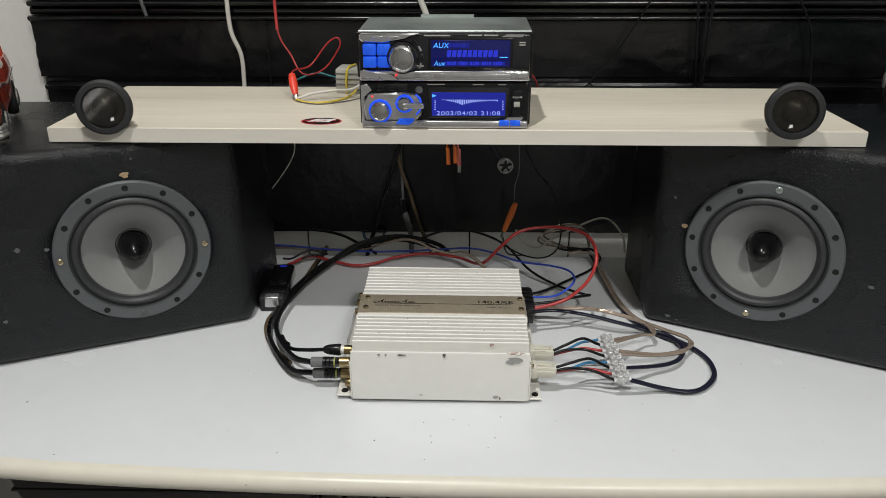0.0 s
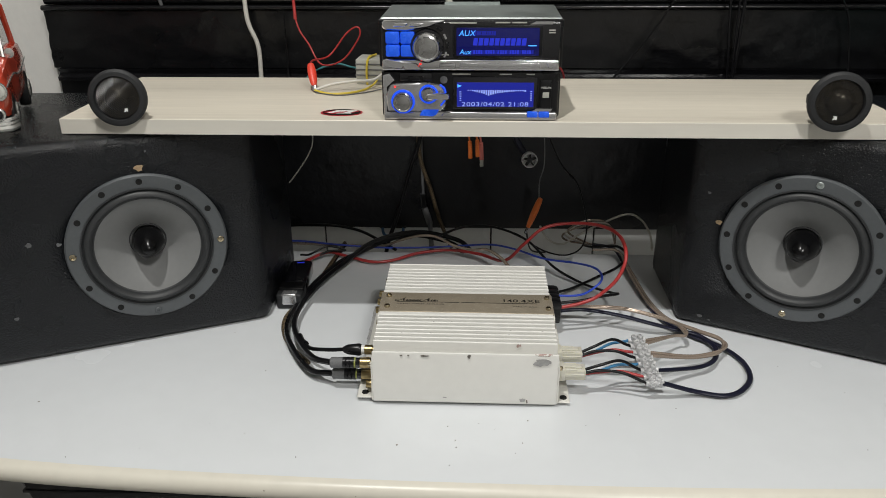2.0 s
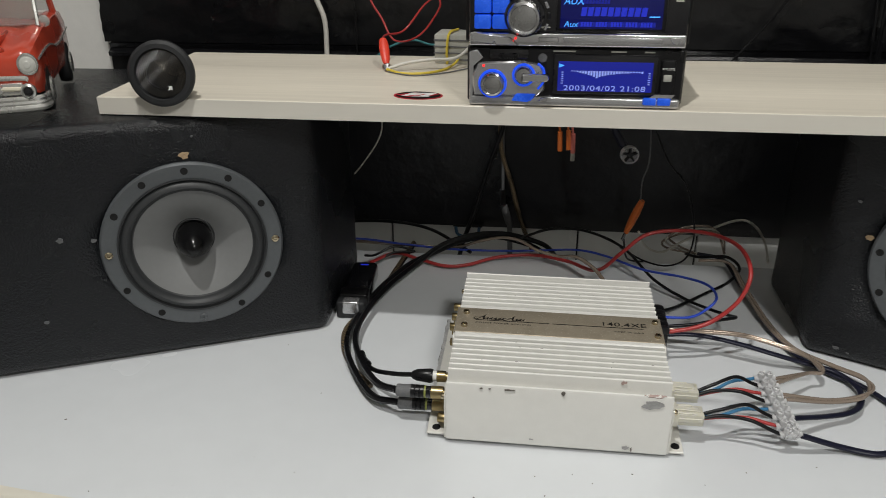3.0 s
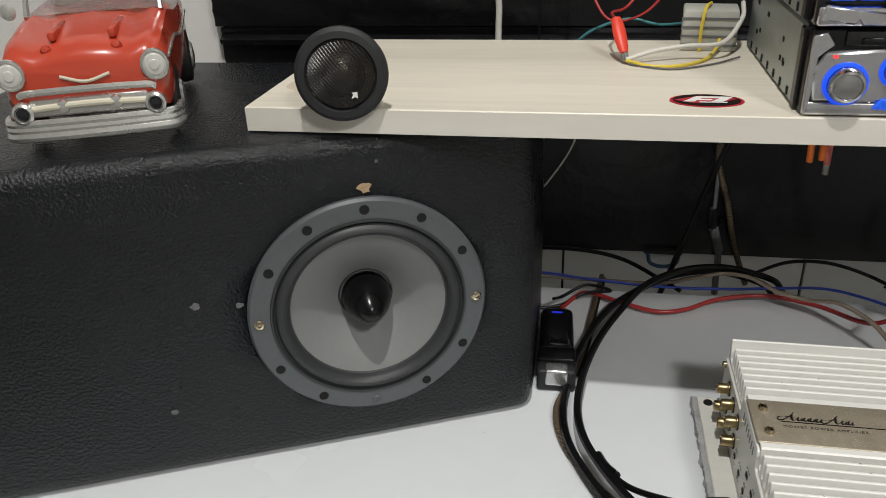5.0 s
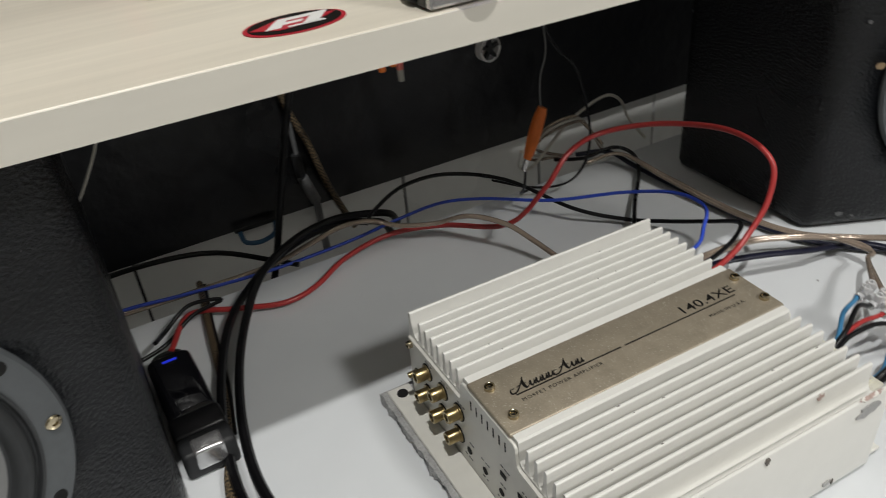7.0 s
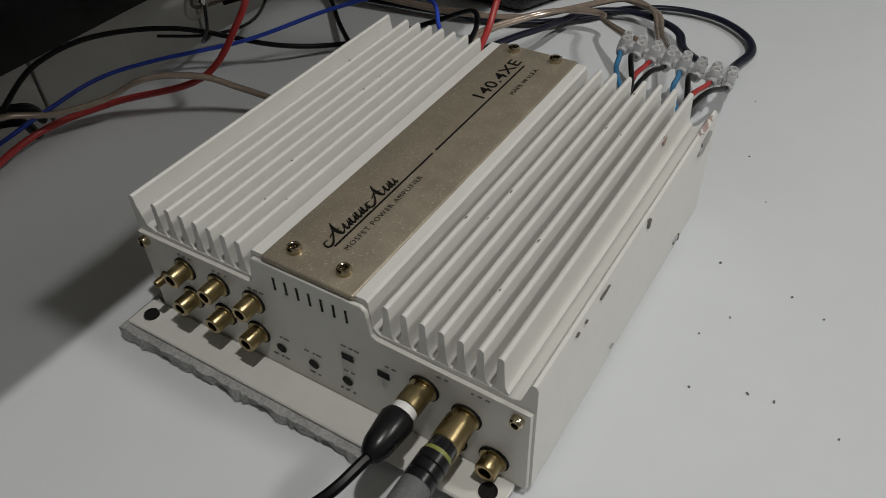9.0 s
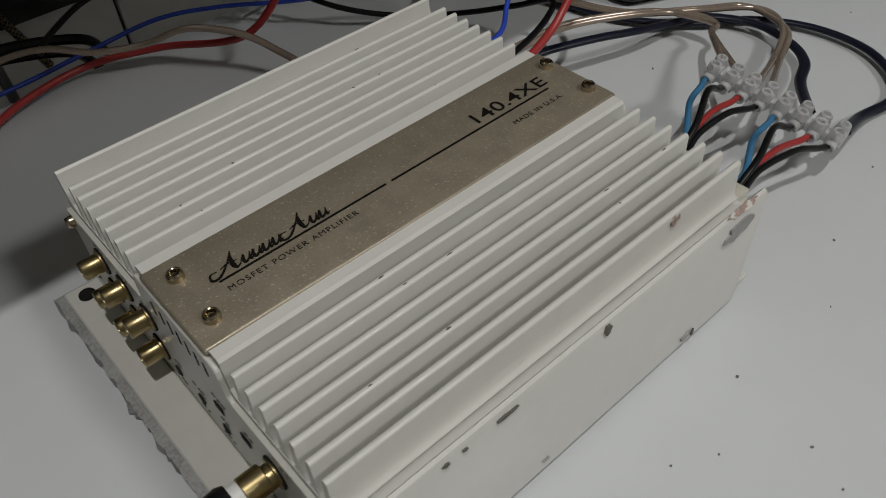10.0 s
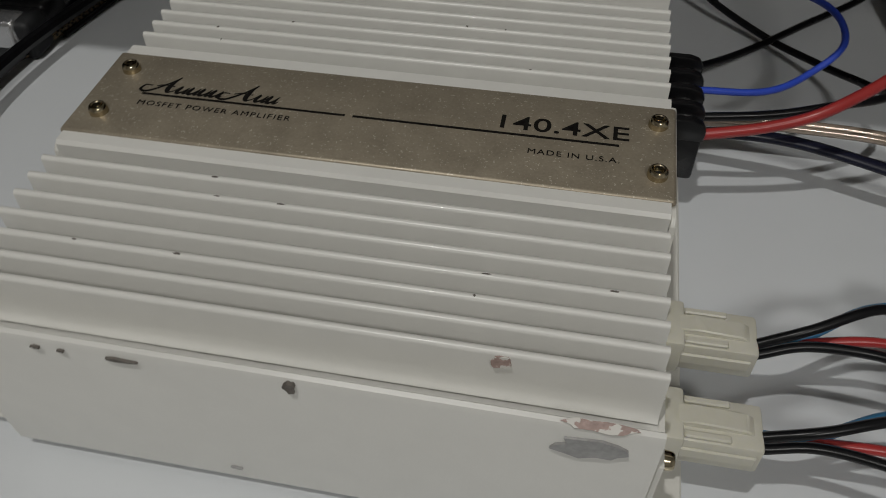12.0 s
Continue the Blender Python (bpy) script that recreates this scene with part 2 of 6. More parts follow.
def add_prism(bm, pts, d0, d1, axis="x", m=None):
    """Extrude a closed outline along an axis; pts are the other two coordinates in order."""
    def at(p, d):
        v = {"x": (d, p[0], p[1]), "y": (p[0], d, p[1]), "z": (p[0], p[1], d)}[axis]
        return (m @ Vector(v)) if m is not None else Vector(v)
    a = [bm.verts.new(at(p, d0)) for p in pts]
    b = [bm.verts.new(at(p, d1)) for p in pts]
    bm.faces.new(a)
    bm.faces.new(b[::-1])
    for i in range(len(pts)):
        j = (i + 1) % len(pts)
        bm.faces.new((a[i], a[j], b[j], b[i]))
    return bm


def prism(pts, d0, d1, axis="x", bevel=0.0, seg=2):
    bm = add_prism(bmesh.new(), pts, d0, d1, axis)
    if bevel:
        bmesh.ops.bevel(bm, geom=bm.edges[:], offset=bevel, segments=seg, affect="EDGES", profile=0.5)
    return bm


def spline(pts, step=8):
    """Catmull-Rom through the points."""
    p = [Vector(q) for q in pts]
    p = [2 * p[0] - p[1]] + p + [2 * p[-1] - p[-2]]
    out = []
    for a, b, c, d in zip(p, p[1:], p[2:], p[3:]):
        for i in range(step):
            t = i / step
            out.append(0.5 * ((2 * b) + (c - a) * t + (2 * a - 5 * b + 4 * c - d) * t * t + (3 * b - a - 3 * c + d) * t ** 3))
    out.append(p[-2])
    return out


def add_tube(bm, pts, r, seg=8, flat=1.0, taper=None):
    """Sweep a round (or flattened) section along points."""
    n = len(pts)
    rings = []
    side = None
    for i, p in enumerate(pts):
        d = (pts[min(i + 1, n - 1)] - pts[max(i - 1, 0)]).normalized()
        if side is None:
            side = d.cross(Vector((0, 0, 1)) if abs(d.z) < 0.9 else Vector((1, 0, 0))).normalized()
        side = (side - d * side.dot(d)).normalized()
        up = side.cross(d)
        rr = r * (taper(i / max(n - 1, 1)) if taper else 1)
        rings.append([bm.verts.new(p + side * (rr * math.cos(a)) + up * (rr * flat * math.sin(a)))
                      for a in (2 * math.pi * k / seg for k in range(seg))])
    for a, b in zip(rings, rings[1:]):
        for k in range(seg):
            bm.faces.new((a[k], a[(k + 1) % seg], b[(k + 1) % seg], b[k]))
    bm.faces.new(rings[0])
    bm.faces.new(rings[-1])
    return bm


def tube(pts, r, seg=8, flat=1.0, step=8, taper=None):
    return add_tube(bmesh.new(), spline(pts, step), r, seg, flat, taper)


def lettering(name, words, size, depth, mat, parent, m, shear=0.0, align="LEFT", stretch=1.0, wide=1.0, bold=0.0):
    cu = bpy.data.curves.new("t", "FONT")
    cu.body, cu.size, cu.extrude, cu.shear, cu.align_x, cu.align_y = words, size, depth, shear, align, "CENTER"
    cu.space_character, cu.offset = stretch, bold
    tmp = new("t", cu)
    bpy.context.view_layer.update()
    me = bpy.data.meshes.new_from_object(tmp.evaluated_get(bpy.context.evaluated_depsgraph_get()))
    bpy.data.objects.remove(tmp)
    me.materials.clear()
    me.materials.append(mat)
    ob = new(name, me)
    ob.parent = parent
    ob.matrix_local = m @ Matrix.Diagonal((wide, 1, 1, 1))
    return ob


def facing(x, y, z, yaw):
    """Local x along the face, local y up, local z out of it, for a face turned by yaw degrees (0 looks towards -y)."""
    return pose(x, y, z, 0, 0, yaw) @ pose(0, 0, 0, 90, 0, 0)


# ---- the room ----
WALL_Y = 1.176


def plain(name, lo, hi, mat, label, bevel=0.0):
    return tagged(part(name, box(lo, hi, bevel), mat), label, name.split("_")[0], kind="structure")


plain("floor", (-1.9, -2.3, -0.80), (2.1, 1.40, -0.75), M_FLOOR, "dark grey floor of the room")
# Unseen ceiling and south, west, east walls, added to bounce light in.
plain("ceiling", (-1.9, -2.3, 1.85), (2.1, 1.40, 1.90), M_CEIL, "plain white ceiling, unseen, added to close the room")
plain("wall_south", (-1.9, -2.4, -0.75), (2.1, -2.3, 1.85), M_ROOM, "plain pale wall, unseen, added to bounce light")
plain("wall_west", (-2.0, -2.4, -0.75), (-1.9, 1.40, 1.85), M_ROOM, "plain pale side wall, unseen, added to bounce light")
plain("wall_east", (2.1, -2.4, -0.75), (2.2, 1.40, 1.85), M_ROOM, "plain pale side wall, unseen, added to bounce light")
plain("wall_north", (-1.9, WALL_Y + 0.012, -0.75), (2.1, WALL_Y + 0.12, 1.85), M_WALL, "white painted wall behind the table")

for at_, size_, watts_ in LAMPS:
    lampthing = thing("ceiling_lamp", "round white ceiling lamp, switched on", "lamp", "ceiling lamps", at=pose(at_[0], at_[1], 1.85))
    r_ = size_ / 2 + 0.02
    part("base", lathe([(0, 0), (r_ + 0.02, 0), (r_ + 0.02, -0.02), (0.0, -0.02)], 32), M_CEIL, lampthing)
    part("diffuser", lathe([(0, -0.021), (r_, -0.021), (r_ * 0.95, -0.04), (r_ * 0.5, -0.05), (0, -0.052)], 32), M_LAMPG, lampthing)

# white tiles low on the wall
tiles = thing("tiled_strip", "low strip of white glazed wall tiles with dark joints", "wall tiles", kind="structure", at=pose(0, 0, 0))
part("grout", box((-0.70, WALL_Y + 0.004, -0.30), (0.80, WALL_Y + 0.0115, 0.03)), M_MATTEB, tiles)
TILE_X = (-0.395, -0.171, 0.083, 0.239, 0.393, 0.620)
for a, b in zip(TILE_X, TILE_X[1:]):
    part("tile", box((a + 0.0012, WALL_Y - 0.002, -0.29), (b - 0.0012, WALL_Y + 0.004, 0.02), 0.0008, 1), M_TILE, tiles)

# black covering on the wall: wrinkled vinyl between glossy mouldings
BL, BR = -0.533, 0.80
cover = thing("black_wall_panel", "black panelling of wrinkled vinyl and glossy lacquered mouldings", "wall panel", kind="structure", at=pose(0, 0, 0))


def ragged(x0, x1, z0, z1, y, thick, rag):
    """A sheet with an uneven left edge."""
    rnd = random.Random(7)
    left = []
    k = 14
    for i in range(k + 1):
        t = i / k
        left.append((x0 + rnd.uniform(-rag, rag), z1 + (z0 - z1) * t))
    return add_prism(bmesh.new(), left + [(x1, z0), (x1, z1)], y, y + thick, "y")


part("lower_sheet", ragged(BL, BR, 0.003, 0.2265, WALL_Y - 0.008, 0.008, 0.002), M_VINYL, cover, "dull black vinyl sheet")
part("lower_moulding", prism([(WALL_Y - 0.018, 0.227), (WALL_Y - 0.019, 0.232), (WALL_Y - 0.012, 0.236), (WALL_Y - 0.014, 0.2425), (WALL_Y, 0.2435), (WALL_Y, 0.227)], BL + 0.002, BR, "x"), M_LACQ, cover)


def wrinkled_sheet(x0, x1, z0, z1, y, thick):
    bm = bmesh.new()
    nx, nz = 110, 10
    g = [[None] * (nz + 1) for _ in range(nx + 1)]
    for i in range(nx + 1):
        for k in range(nz + 1):
            x = x0 + (x1 - x0) * i / nx
            z = z0 + (z1 - z0) * k / nz
            w = noise.noise(Vector((x * 22, z * 46, 3.1))) * 0.0022 + noise.noise(Vector((x * 60, z * 90, 8.1))) * 0.0009
            if i == 0:
                x += noise.noise(Vector((0, z * 60, 1))) * 0.004
            g[i][k] = bm.verts.new((x, y - 0.002 + w, z))
    for i in range(nx):
        for k in range(nz):
            bm.faces.new((g[i][k], g[i + 1][k], g[i + 1][k + 1], g[i][k + 1]))
    r = bmesh.ops.extrude_face_region(bm, geom=bm.faces[:])
    for v in r["geom"]:
        if isinstance(v, bmesh.types.BMVert):
            v.co.y = y + thick
    return bm


part("vinyl_sheet", wrinkled_sheet(BL - 0.004, BR, 0.244, 0.3213, WALL_Y - 0.009, 0.009), M_VINYL, cover, "wrinkled black vinyl sheet", 60)
for i, (z0, z1, dep) in enumerate(((0.3218, 0.3290, 0.016), (0.3295, 0.3412, 0.009), (0.3417, 0.3494, 0.018), (0.3499, 0.3682, 0.010), (0.3687, 0.3778, 0.020))):
    arc = [(WALL_Y - dep + 0.004 - 0.005 * math.sin(math.pi * q / 10), z0 + (z1 - z0) * (0.5 - 0.5 * math.cos(math.pi * q / 10))) for q in range(11)]
    part("moulding", prism(arc + [(WALL_Y, z1), (WALL_Y, z0)],
                           BL - 0.004 + 0.002 * i, BR, "x"), M_LACQ, cover)
part("upper_sheet", box((BL - 0.01, WALL_Y - 0.010, 0.3783), (BR, WALL_Y, 0.75)), M_VINYL, cover)

# ---- the table ----
table = thing("table", "white laminate table with a bowed cream-edged front and dark specks", "table", at=pose(0, 0, 0))
FRONT = [(-0.95, 0.775), (-0.80, 0.712), (-0.62, 0.662), (-0.44, 0.631), (-0.30, 0.615), (-0.10, 0.605), (0.10, 0.601), (0.30, 0.602), (0.46, 0.608),
         (0.62, 0.622), (0.80, 0.65), (0.98, 0.70)]
BACK_Y = 1.083


def front_line(off):
    return [(p.x, p.y + off) for p in spline([(x, y, 0) for x, y in FRONT], 5)]


part("tabletop", prism(front_line(0.004) + [(0.98, BACK_Y), (-0.95, BACK_Y)], -0.0185, 0.0, "z"), M_TABLE, table)
em = bmesh.new()
prof = [(0.0, 0.0006), (-0.005, 0.0002), (-0.0095, -0.002), (-0.0120, -0.0060), (-0.0127, -0.0105), (-0.0115, -0.0150), (-0.007, -0.0185), (0.0, -0.0195)]
rows_ = [[em.verts.new((x, y + 0.0038 + o, z)) for o, z in prof] for x, y in front_line(0.0)]
for a, b in zip(rows_, rows_[1:]):
    for k in range(len(prof) - 1):
        em.faces.new((a[k], b[k], b[k + 1], a[k + 1]))
part("edging", em, M_EDGE, table, "rounded cream front edging", 60)
for x, y in ((-0.88, 0.84), (0.9, 0.84), (-0.88, 1.07), (0.9, 1.07)):
    part("leg", box((x - 0.02, y - 0.02, -0.75), (x + 0.02, y + 0.02, -0.0190), 0.003), M_MATTEB, table)

# ---- speaker boxes: wedge-fronted, with rounded worn edges ----
BOX_TOP = 0.2395


def speaker_box(name, outline, label, hole):
    t = thing(name, label, "speaker box", "speaker boxes", at=pose(0, 0, 0))
    bm = add_prism(bmesh.new(), outline, 0.0005, BOX_TOP, "z")
    bmesh.ops.bevel(bm, geom=bm.edges[:], offset=0.012, segments=4, affect="EDGES", profile=0.55)
    bmesh.ops.subdivide_edges(bm, edges=[e for e in bm.edges if e.calc_length() > 0.08], cuts=7, use_grid_fill=True)
    for v in bm.verts:
        v.co += Vector((noise.noise(v.co * 45), noise.noise(v.co * 45 + Vector((9, 0, 0))), noise.noise(v.co * 45 + Vector((0, 9, 0))))) * 0.0006
    cab = part("cabinet", bm, M_BOX, t, "", 40)
    # the round opening that the driver sits in
    cut = part("cutter", lathe([(0, -0.06), (0.0715, -0.06), (0.0715, 0.03), (0, 0.03)], 64, hole), M_BOX)
    md = cab.modifiers.new("hole", "BOOLEAN")
    md.object, md.operation, md.solver = cut, "DIFFERENCE", "EXACT"
    bpy.context.view_layer.update()
    me = bpy.data.meshes.new_from_object(cab.evaluated_get(bpy.context.evaluated_depsgraph_get()))
    cab.modifiers.clear()
    cab.data = me
    bpy.data.objects.remove(cut)
    return t


def on_line(a, b, x):
    return a.y + (b.y - a.y) * (x - a.x) / (b.x - a.x)


# inner front corner, outer front corner
LI, LO = Vector((-0.1875, 0.8868)), Vector((-0.62, 0.6996))
RI, RO = Vector((0.296, 0.8954)), Vector((0.76, 0.6751))
L_YAW = math.degrees(math.atan2(LI.y - LO.y, LI.x - LO.x))
R_YAW = math.degrees(math.atan2(RO.y - RI.y, RO.x - RI.x))
LX, RX = -0.2974, 0.4034
LZ, RZ = 0.1160, 0.1165
box_l = speaker_box("speaker_box", [(LO.x, LO.y), (LI.x, LI.y), (LI.x, 1.040), (LO.x, 1.040)], "black textured wedge speaker box with worn edges, on the white table", facing(LX, on_line(LO, LI, LX), LZ, L_YAW))
box_r = speaker_box("speaker_box", [(RI.x, RI.y), (RO.x, RO.y), (RO.x, 1.038), (RI.x, 1.038)], "black textured wedge speaker box with scuffed corner, beside the cables", facing(RX, on_line(RI, RO, RX), RZ, R_YAW))


M_SATINB = material("satin_black_plug", (0.003, 0.003, 0.0035), 0.26, vary=0.1, scale=60, spec=0.3)
M_KNOB = material("turned_metal", (0.52, 0.52, 0.52), 0.24, 1.0, vary=0.12, scale=500)


def driver(yaw, x, y, z, roll, brass, label):
    """A 165 mm woofer: flange, surround, cone, phase plug, screw holes and screws."""
    m = facing(x, y, z, yaw) 
    t = thing("woofer", label, "speaker", "woofers", at=m)
    part("flange", lathe([(0.0685, -0.002), (0.083, -0.001), (0.0832, 0.0025), (0.0815, 0.0048), (0.0705, 0.0052), (0.0675, 0.0040), (0.0665, 0.0005)], 72), M_BASKET, t)
    part("surround", lathe([(0.0688, 0.0030), (0.0680, 0.0054), (0.0668, 0.0050), (0.0660, 0.0026), (0.0652, 0.0022), (0.0640, 0.0046), (0.0620, 0.0062), (0.0598, 0.0066), (0.0578, 0.0054), (0.0564, 0.0024), (0.0558, -0.0002), (0.0545, -0.0010)], 72), M_RUBBER, t)
    part("cone", lathe([(0.0556, -0.0006), (0.047, -0.0042), (0.036, -0.0096), (0.026, -0.0155), (0.0185, -0.0210), (0.0, -0.0225)], 72), M_CONE, t)
    part("plug_seat", lathe([(0.0198, -0.0212), (0.0196, -0.0188), (0.0186, -0.0184), (0.0183, -0.0225)], 40), M_RUBBER, t)
    part("phase_plug", lathe([(0.0168, -0.022), (0.0174, -0.016), (0.0174, -0.012), (0.0165, -0.0075), (0.0143, -0.0015), (0.0110, 0.0045), (0.0078, 0.0090), (0.0048, 0.0120), (0.0024, 0.0134), (0, 0.0139)], 40), M_SATINB, t, "glossy black bullet phase plug")
    hole = None
    scr = None
    for i in range(12):
        a = radians(roll + 30 * i)
        px, py = 0.0757 * math.cos(a), 0.0757 * math.sin(a)
        if i in brass:
            if scr is None or brass[i] != scr[0]:
                bm = lathe([(0, 0.0055), (0.0032, 0.0055), (0.0038, 0.0061), (0.0030, 0.0069), (0.0014, 0.0071), (0.0012, 0.0062), (0, 0.0062)], 16)
                o = part("screw", bm, brass[i], t)
                o.matrix_local = pose(px, py, -0.0005)
                scr = (brass[i], o)
            else:
                share("screw", scr[1], pose(px, py, -0.0005), t)
        else:
            if hole is None:
                hole = part("screw_hole", lathe([(0, 0.00530), (0.0029, 0.00530), (0.0033, 0.00545), (0.0034, 0.0050)], 16), M_HOLE, t)
                hole.matrix_local = pose(px, py, 0.0)
            else:
                share("screw_hole", hole, pose(px, py, 0.0), t)
    return t


driver(L_YAW, LX, on_line(LO, LI, LX) - 0.0008, LZ, -1.1, {0: M_BRASS, 6: M_BRASS, 9: M_BASKET}, "grey-coned woofer with black bullet plug, two brass screws")
driver(R_YAW, RX, on_line(RI, RO, RX) - 0.0008, RZ, 25.3, {2: M_STEEL, 8: M_BRASS}, "grey-coned woofer with black bullet plug in a scuffed box")


def blob(name, host, m, rx, ry, mat, seed):
    """A thin uneven patch of chipped or scraped surface."""
    rnd = random.Random(seed)
    pts = []
    for i in range(14):
        a = 2 * math.pi * i / 14
        k = rnd.uniform(0.65, 1.15)
        pts.append((rx * k * math.cos(a), ry * k * math.sin(a)))
    o = part(name, add_prism(bmesh.new(), pts, -0.0012, 0.0006, "z"), mat, host)
    o.matrix_local = m
    return o


def face_l(u, z, out=0.0):
    d = (LI - LO).normalized()
    p = Vector((LX, on_line(LO, LI, LX))) + d * u
    return facing(p.x, p.y, z, L_YAW) @ pose(0, 0, out)


def face_r(u, z, out=0.0):
    d = (RO - RI).normalized()
    p = Vector((RX, on_line(RI, RO, RX))) + d * u
    return facing(p.x, p.y, z, R_YAW) @ pose(0, 0, out)


blob("chip", box_l, face_l(0.003, 0.2050, 0.0008), 0.005, 0.0035, M_CHIPBOARD, 1)
for u, z, r, s in ((-0.087, 0.132, 0.0026, 2), (-0.1150, 0.136, 0.0034, 3), (-0.1420, 0.055, 0.0026, 4), (0.012, 0.222, 0.0012, 5)):
    blob("chip", box_l, face_l(u, z, 0.0004), r, r * 0.8, M_SCUFF, s)
blob("chip", box_r, face_r(-0.086, 0.133, 0.0006), 0.0035, 0.0028, M_CHIPBOARD, 6)
for u, z, r, s in ((0.112, 0.098, 0.0034, 7), (-0.092, 0.014, 0.0030, 8), (-0.081, 0.011, 0.0014, 9), (-0.10, 0.165, 0.0022, 10)):
    blob("chip", box_r, face_r(u, z, 0.0004), r, r * 0.6, M_SCUFF, s)

# ---- the shelf ----
SH_YAW = -0.6
SHM = pose(-0.3710, 0.8450, 0.2400, 0, 0, SH_YAW)
shelf = thing("shelf_board", "cream woodgrain laminate board resting across both speaker boxes", "shelf", at=SHM)
SHL, SHD, SHT = 0.858, 0.203, 0.0160
part("board", prism([(0, 0.0006), (SHL, 0.0006), (SHL - 0.012, SHD), (0.004, SHD)], 0.0, SHT, "z", 0.0006, 1), M_SHELF, shelf)
part("edge_band", box((0.0004, -0.0006, 0.0004), (SHL - 0.0004, 0.0004, SHT - 0.0004)), M_SHELFEDGE, shelf, "plain cream front edge band")
SHZ = 0.2400 + SHT
blob("stain", shelf, pose(0.0175, 0.054, SHT - 0.00045), 0.0095, 0.0150, M_STAIN, 61)
blob("stain", shelf, pose(0.0270, 0.040, SHT - 0.00045), 0.0030, 0.0050, M_STAIN, 62)


def sticker():
    t = thing("oval_sticker", "oval red and black sticker on the shelf board", "sticker", at=pose(-0.083, 0.8725, SHZ, 0, 0, SH_YAW))
    part("backing", lathe([(0, 0.0002), (0.0220, 0.0002), (0.0220, 0.0005), (0, 0.0005)], 48), M_STICKR, t, "red oval ground")
    part("black_band", lathe([(0, 0.0006), (0.0200, 0.0006), (0.0200, 0.0008), (0, 0.0008)], 48), M_INK, t)
    part("red_wedge", prism([(-0.0195, -0.002), (-0.004, 0.0125), (0.0185, 0.004), (0.006, -0.010), (-0.009, -0.012)], 0.0009, 0.0011, "z"), M_STICKR, t)
    part("white_mark", prism([(-0.011, -0.007), (-0.006, -0.007), (-0.0045, -0.003), (0.0015, -0.003), (0.003, 0.0), (-0.003, 0.0), (-0.002, 0.003), (0.006, 0.003),
                              (0.001, -0.0075), (0.0065, -0.0075), (0.0125, 0.007), (-0.0045, 0.007)], 0.0012, 0.0014, "z"), M_STICKW, t)
    part("white_bar", box((-0.005, -0.0115, 0.0012), (0.011, -0.0092, 0.0014)), M_STICKW, t)
    for o in t.children:
        k = 1.3 if o.name.startswith("white_mark") else 1.0
        o.scale = (k, 0.62 * k, 1)
    return t


sticker()


# ---- car stereo head units ----
def chassis(t, w, d, h):
    bm = box((-w / 2, 0.012, 0.001), (w / 2, d, h - 0.001), 0.0012, 1)
    part("chassis", bm, M_STEEL, t, "galvanised steel sleeve")
    part("collar", box((-w / 2 - 0.0012, 0.0085, 0.002), (w / 2 + 0.0012, 0.018, h - 0.002), 0.001, 1), M_BLACKP, t)
    rnd = random.Random(4)
    for i in range(int((d - 0.03) / 0.021)):
        part("slot", box((-w / 2 - 0.0005, 0.03 + i * 0.021, 0.003), (-w / 2 + 0.001, 0.034 + i * 0.021, 0.008)), M_HOLE, t)
    for i in range(9):
        y, z = rnd.uniform(0.03, d - 0.02), rnd.uniform(0.014, h - 0.008)
        part("side_hole", box((-w / 2 - 0.0005, y, z), (-w / 2 + 0.001, y + rnd.uniform(0.002, 0.006), z + 0.003)), M_HOLE, t)


HW, HD = 0.174, 0.178


def fpart(name, lo, hi, mat, t, bevel=0.0008, seg=2, label=""):
    """A block on the face: x across, z up, y outwards is negative."""
    return part(name, box(lo, hi, bevel, seg), mat, t, label)


def fknob(name, t, x, z, prof, mat, seg=40, label=""):
    o = part(name, lathe(prof, seg), mat, t, label)
    o.matrix_local = pose(x, 0, z, 90, 0, 0)
    return o


def slab(name, pts, y0, y1, mat, t, label="", bevel=0.0006):
    return part(name, prism(pts, y0, y1, "y", bevel, 1), mat, t, label)


FACE_T = pose(0, 0, 0, 90, 0, 0)


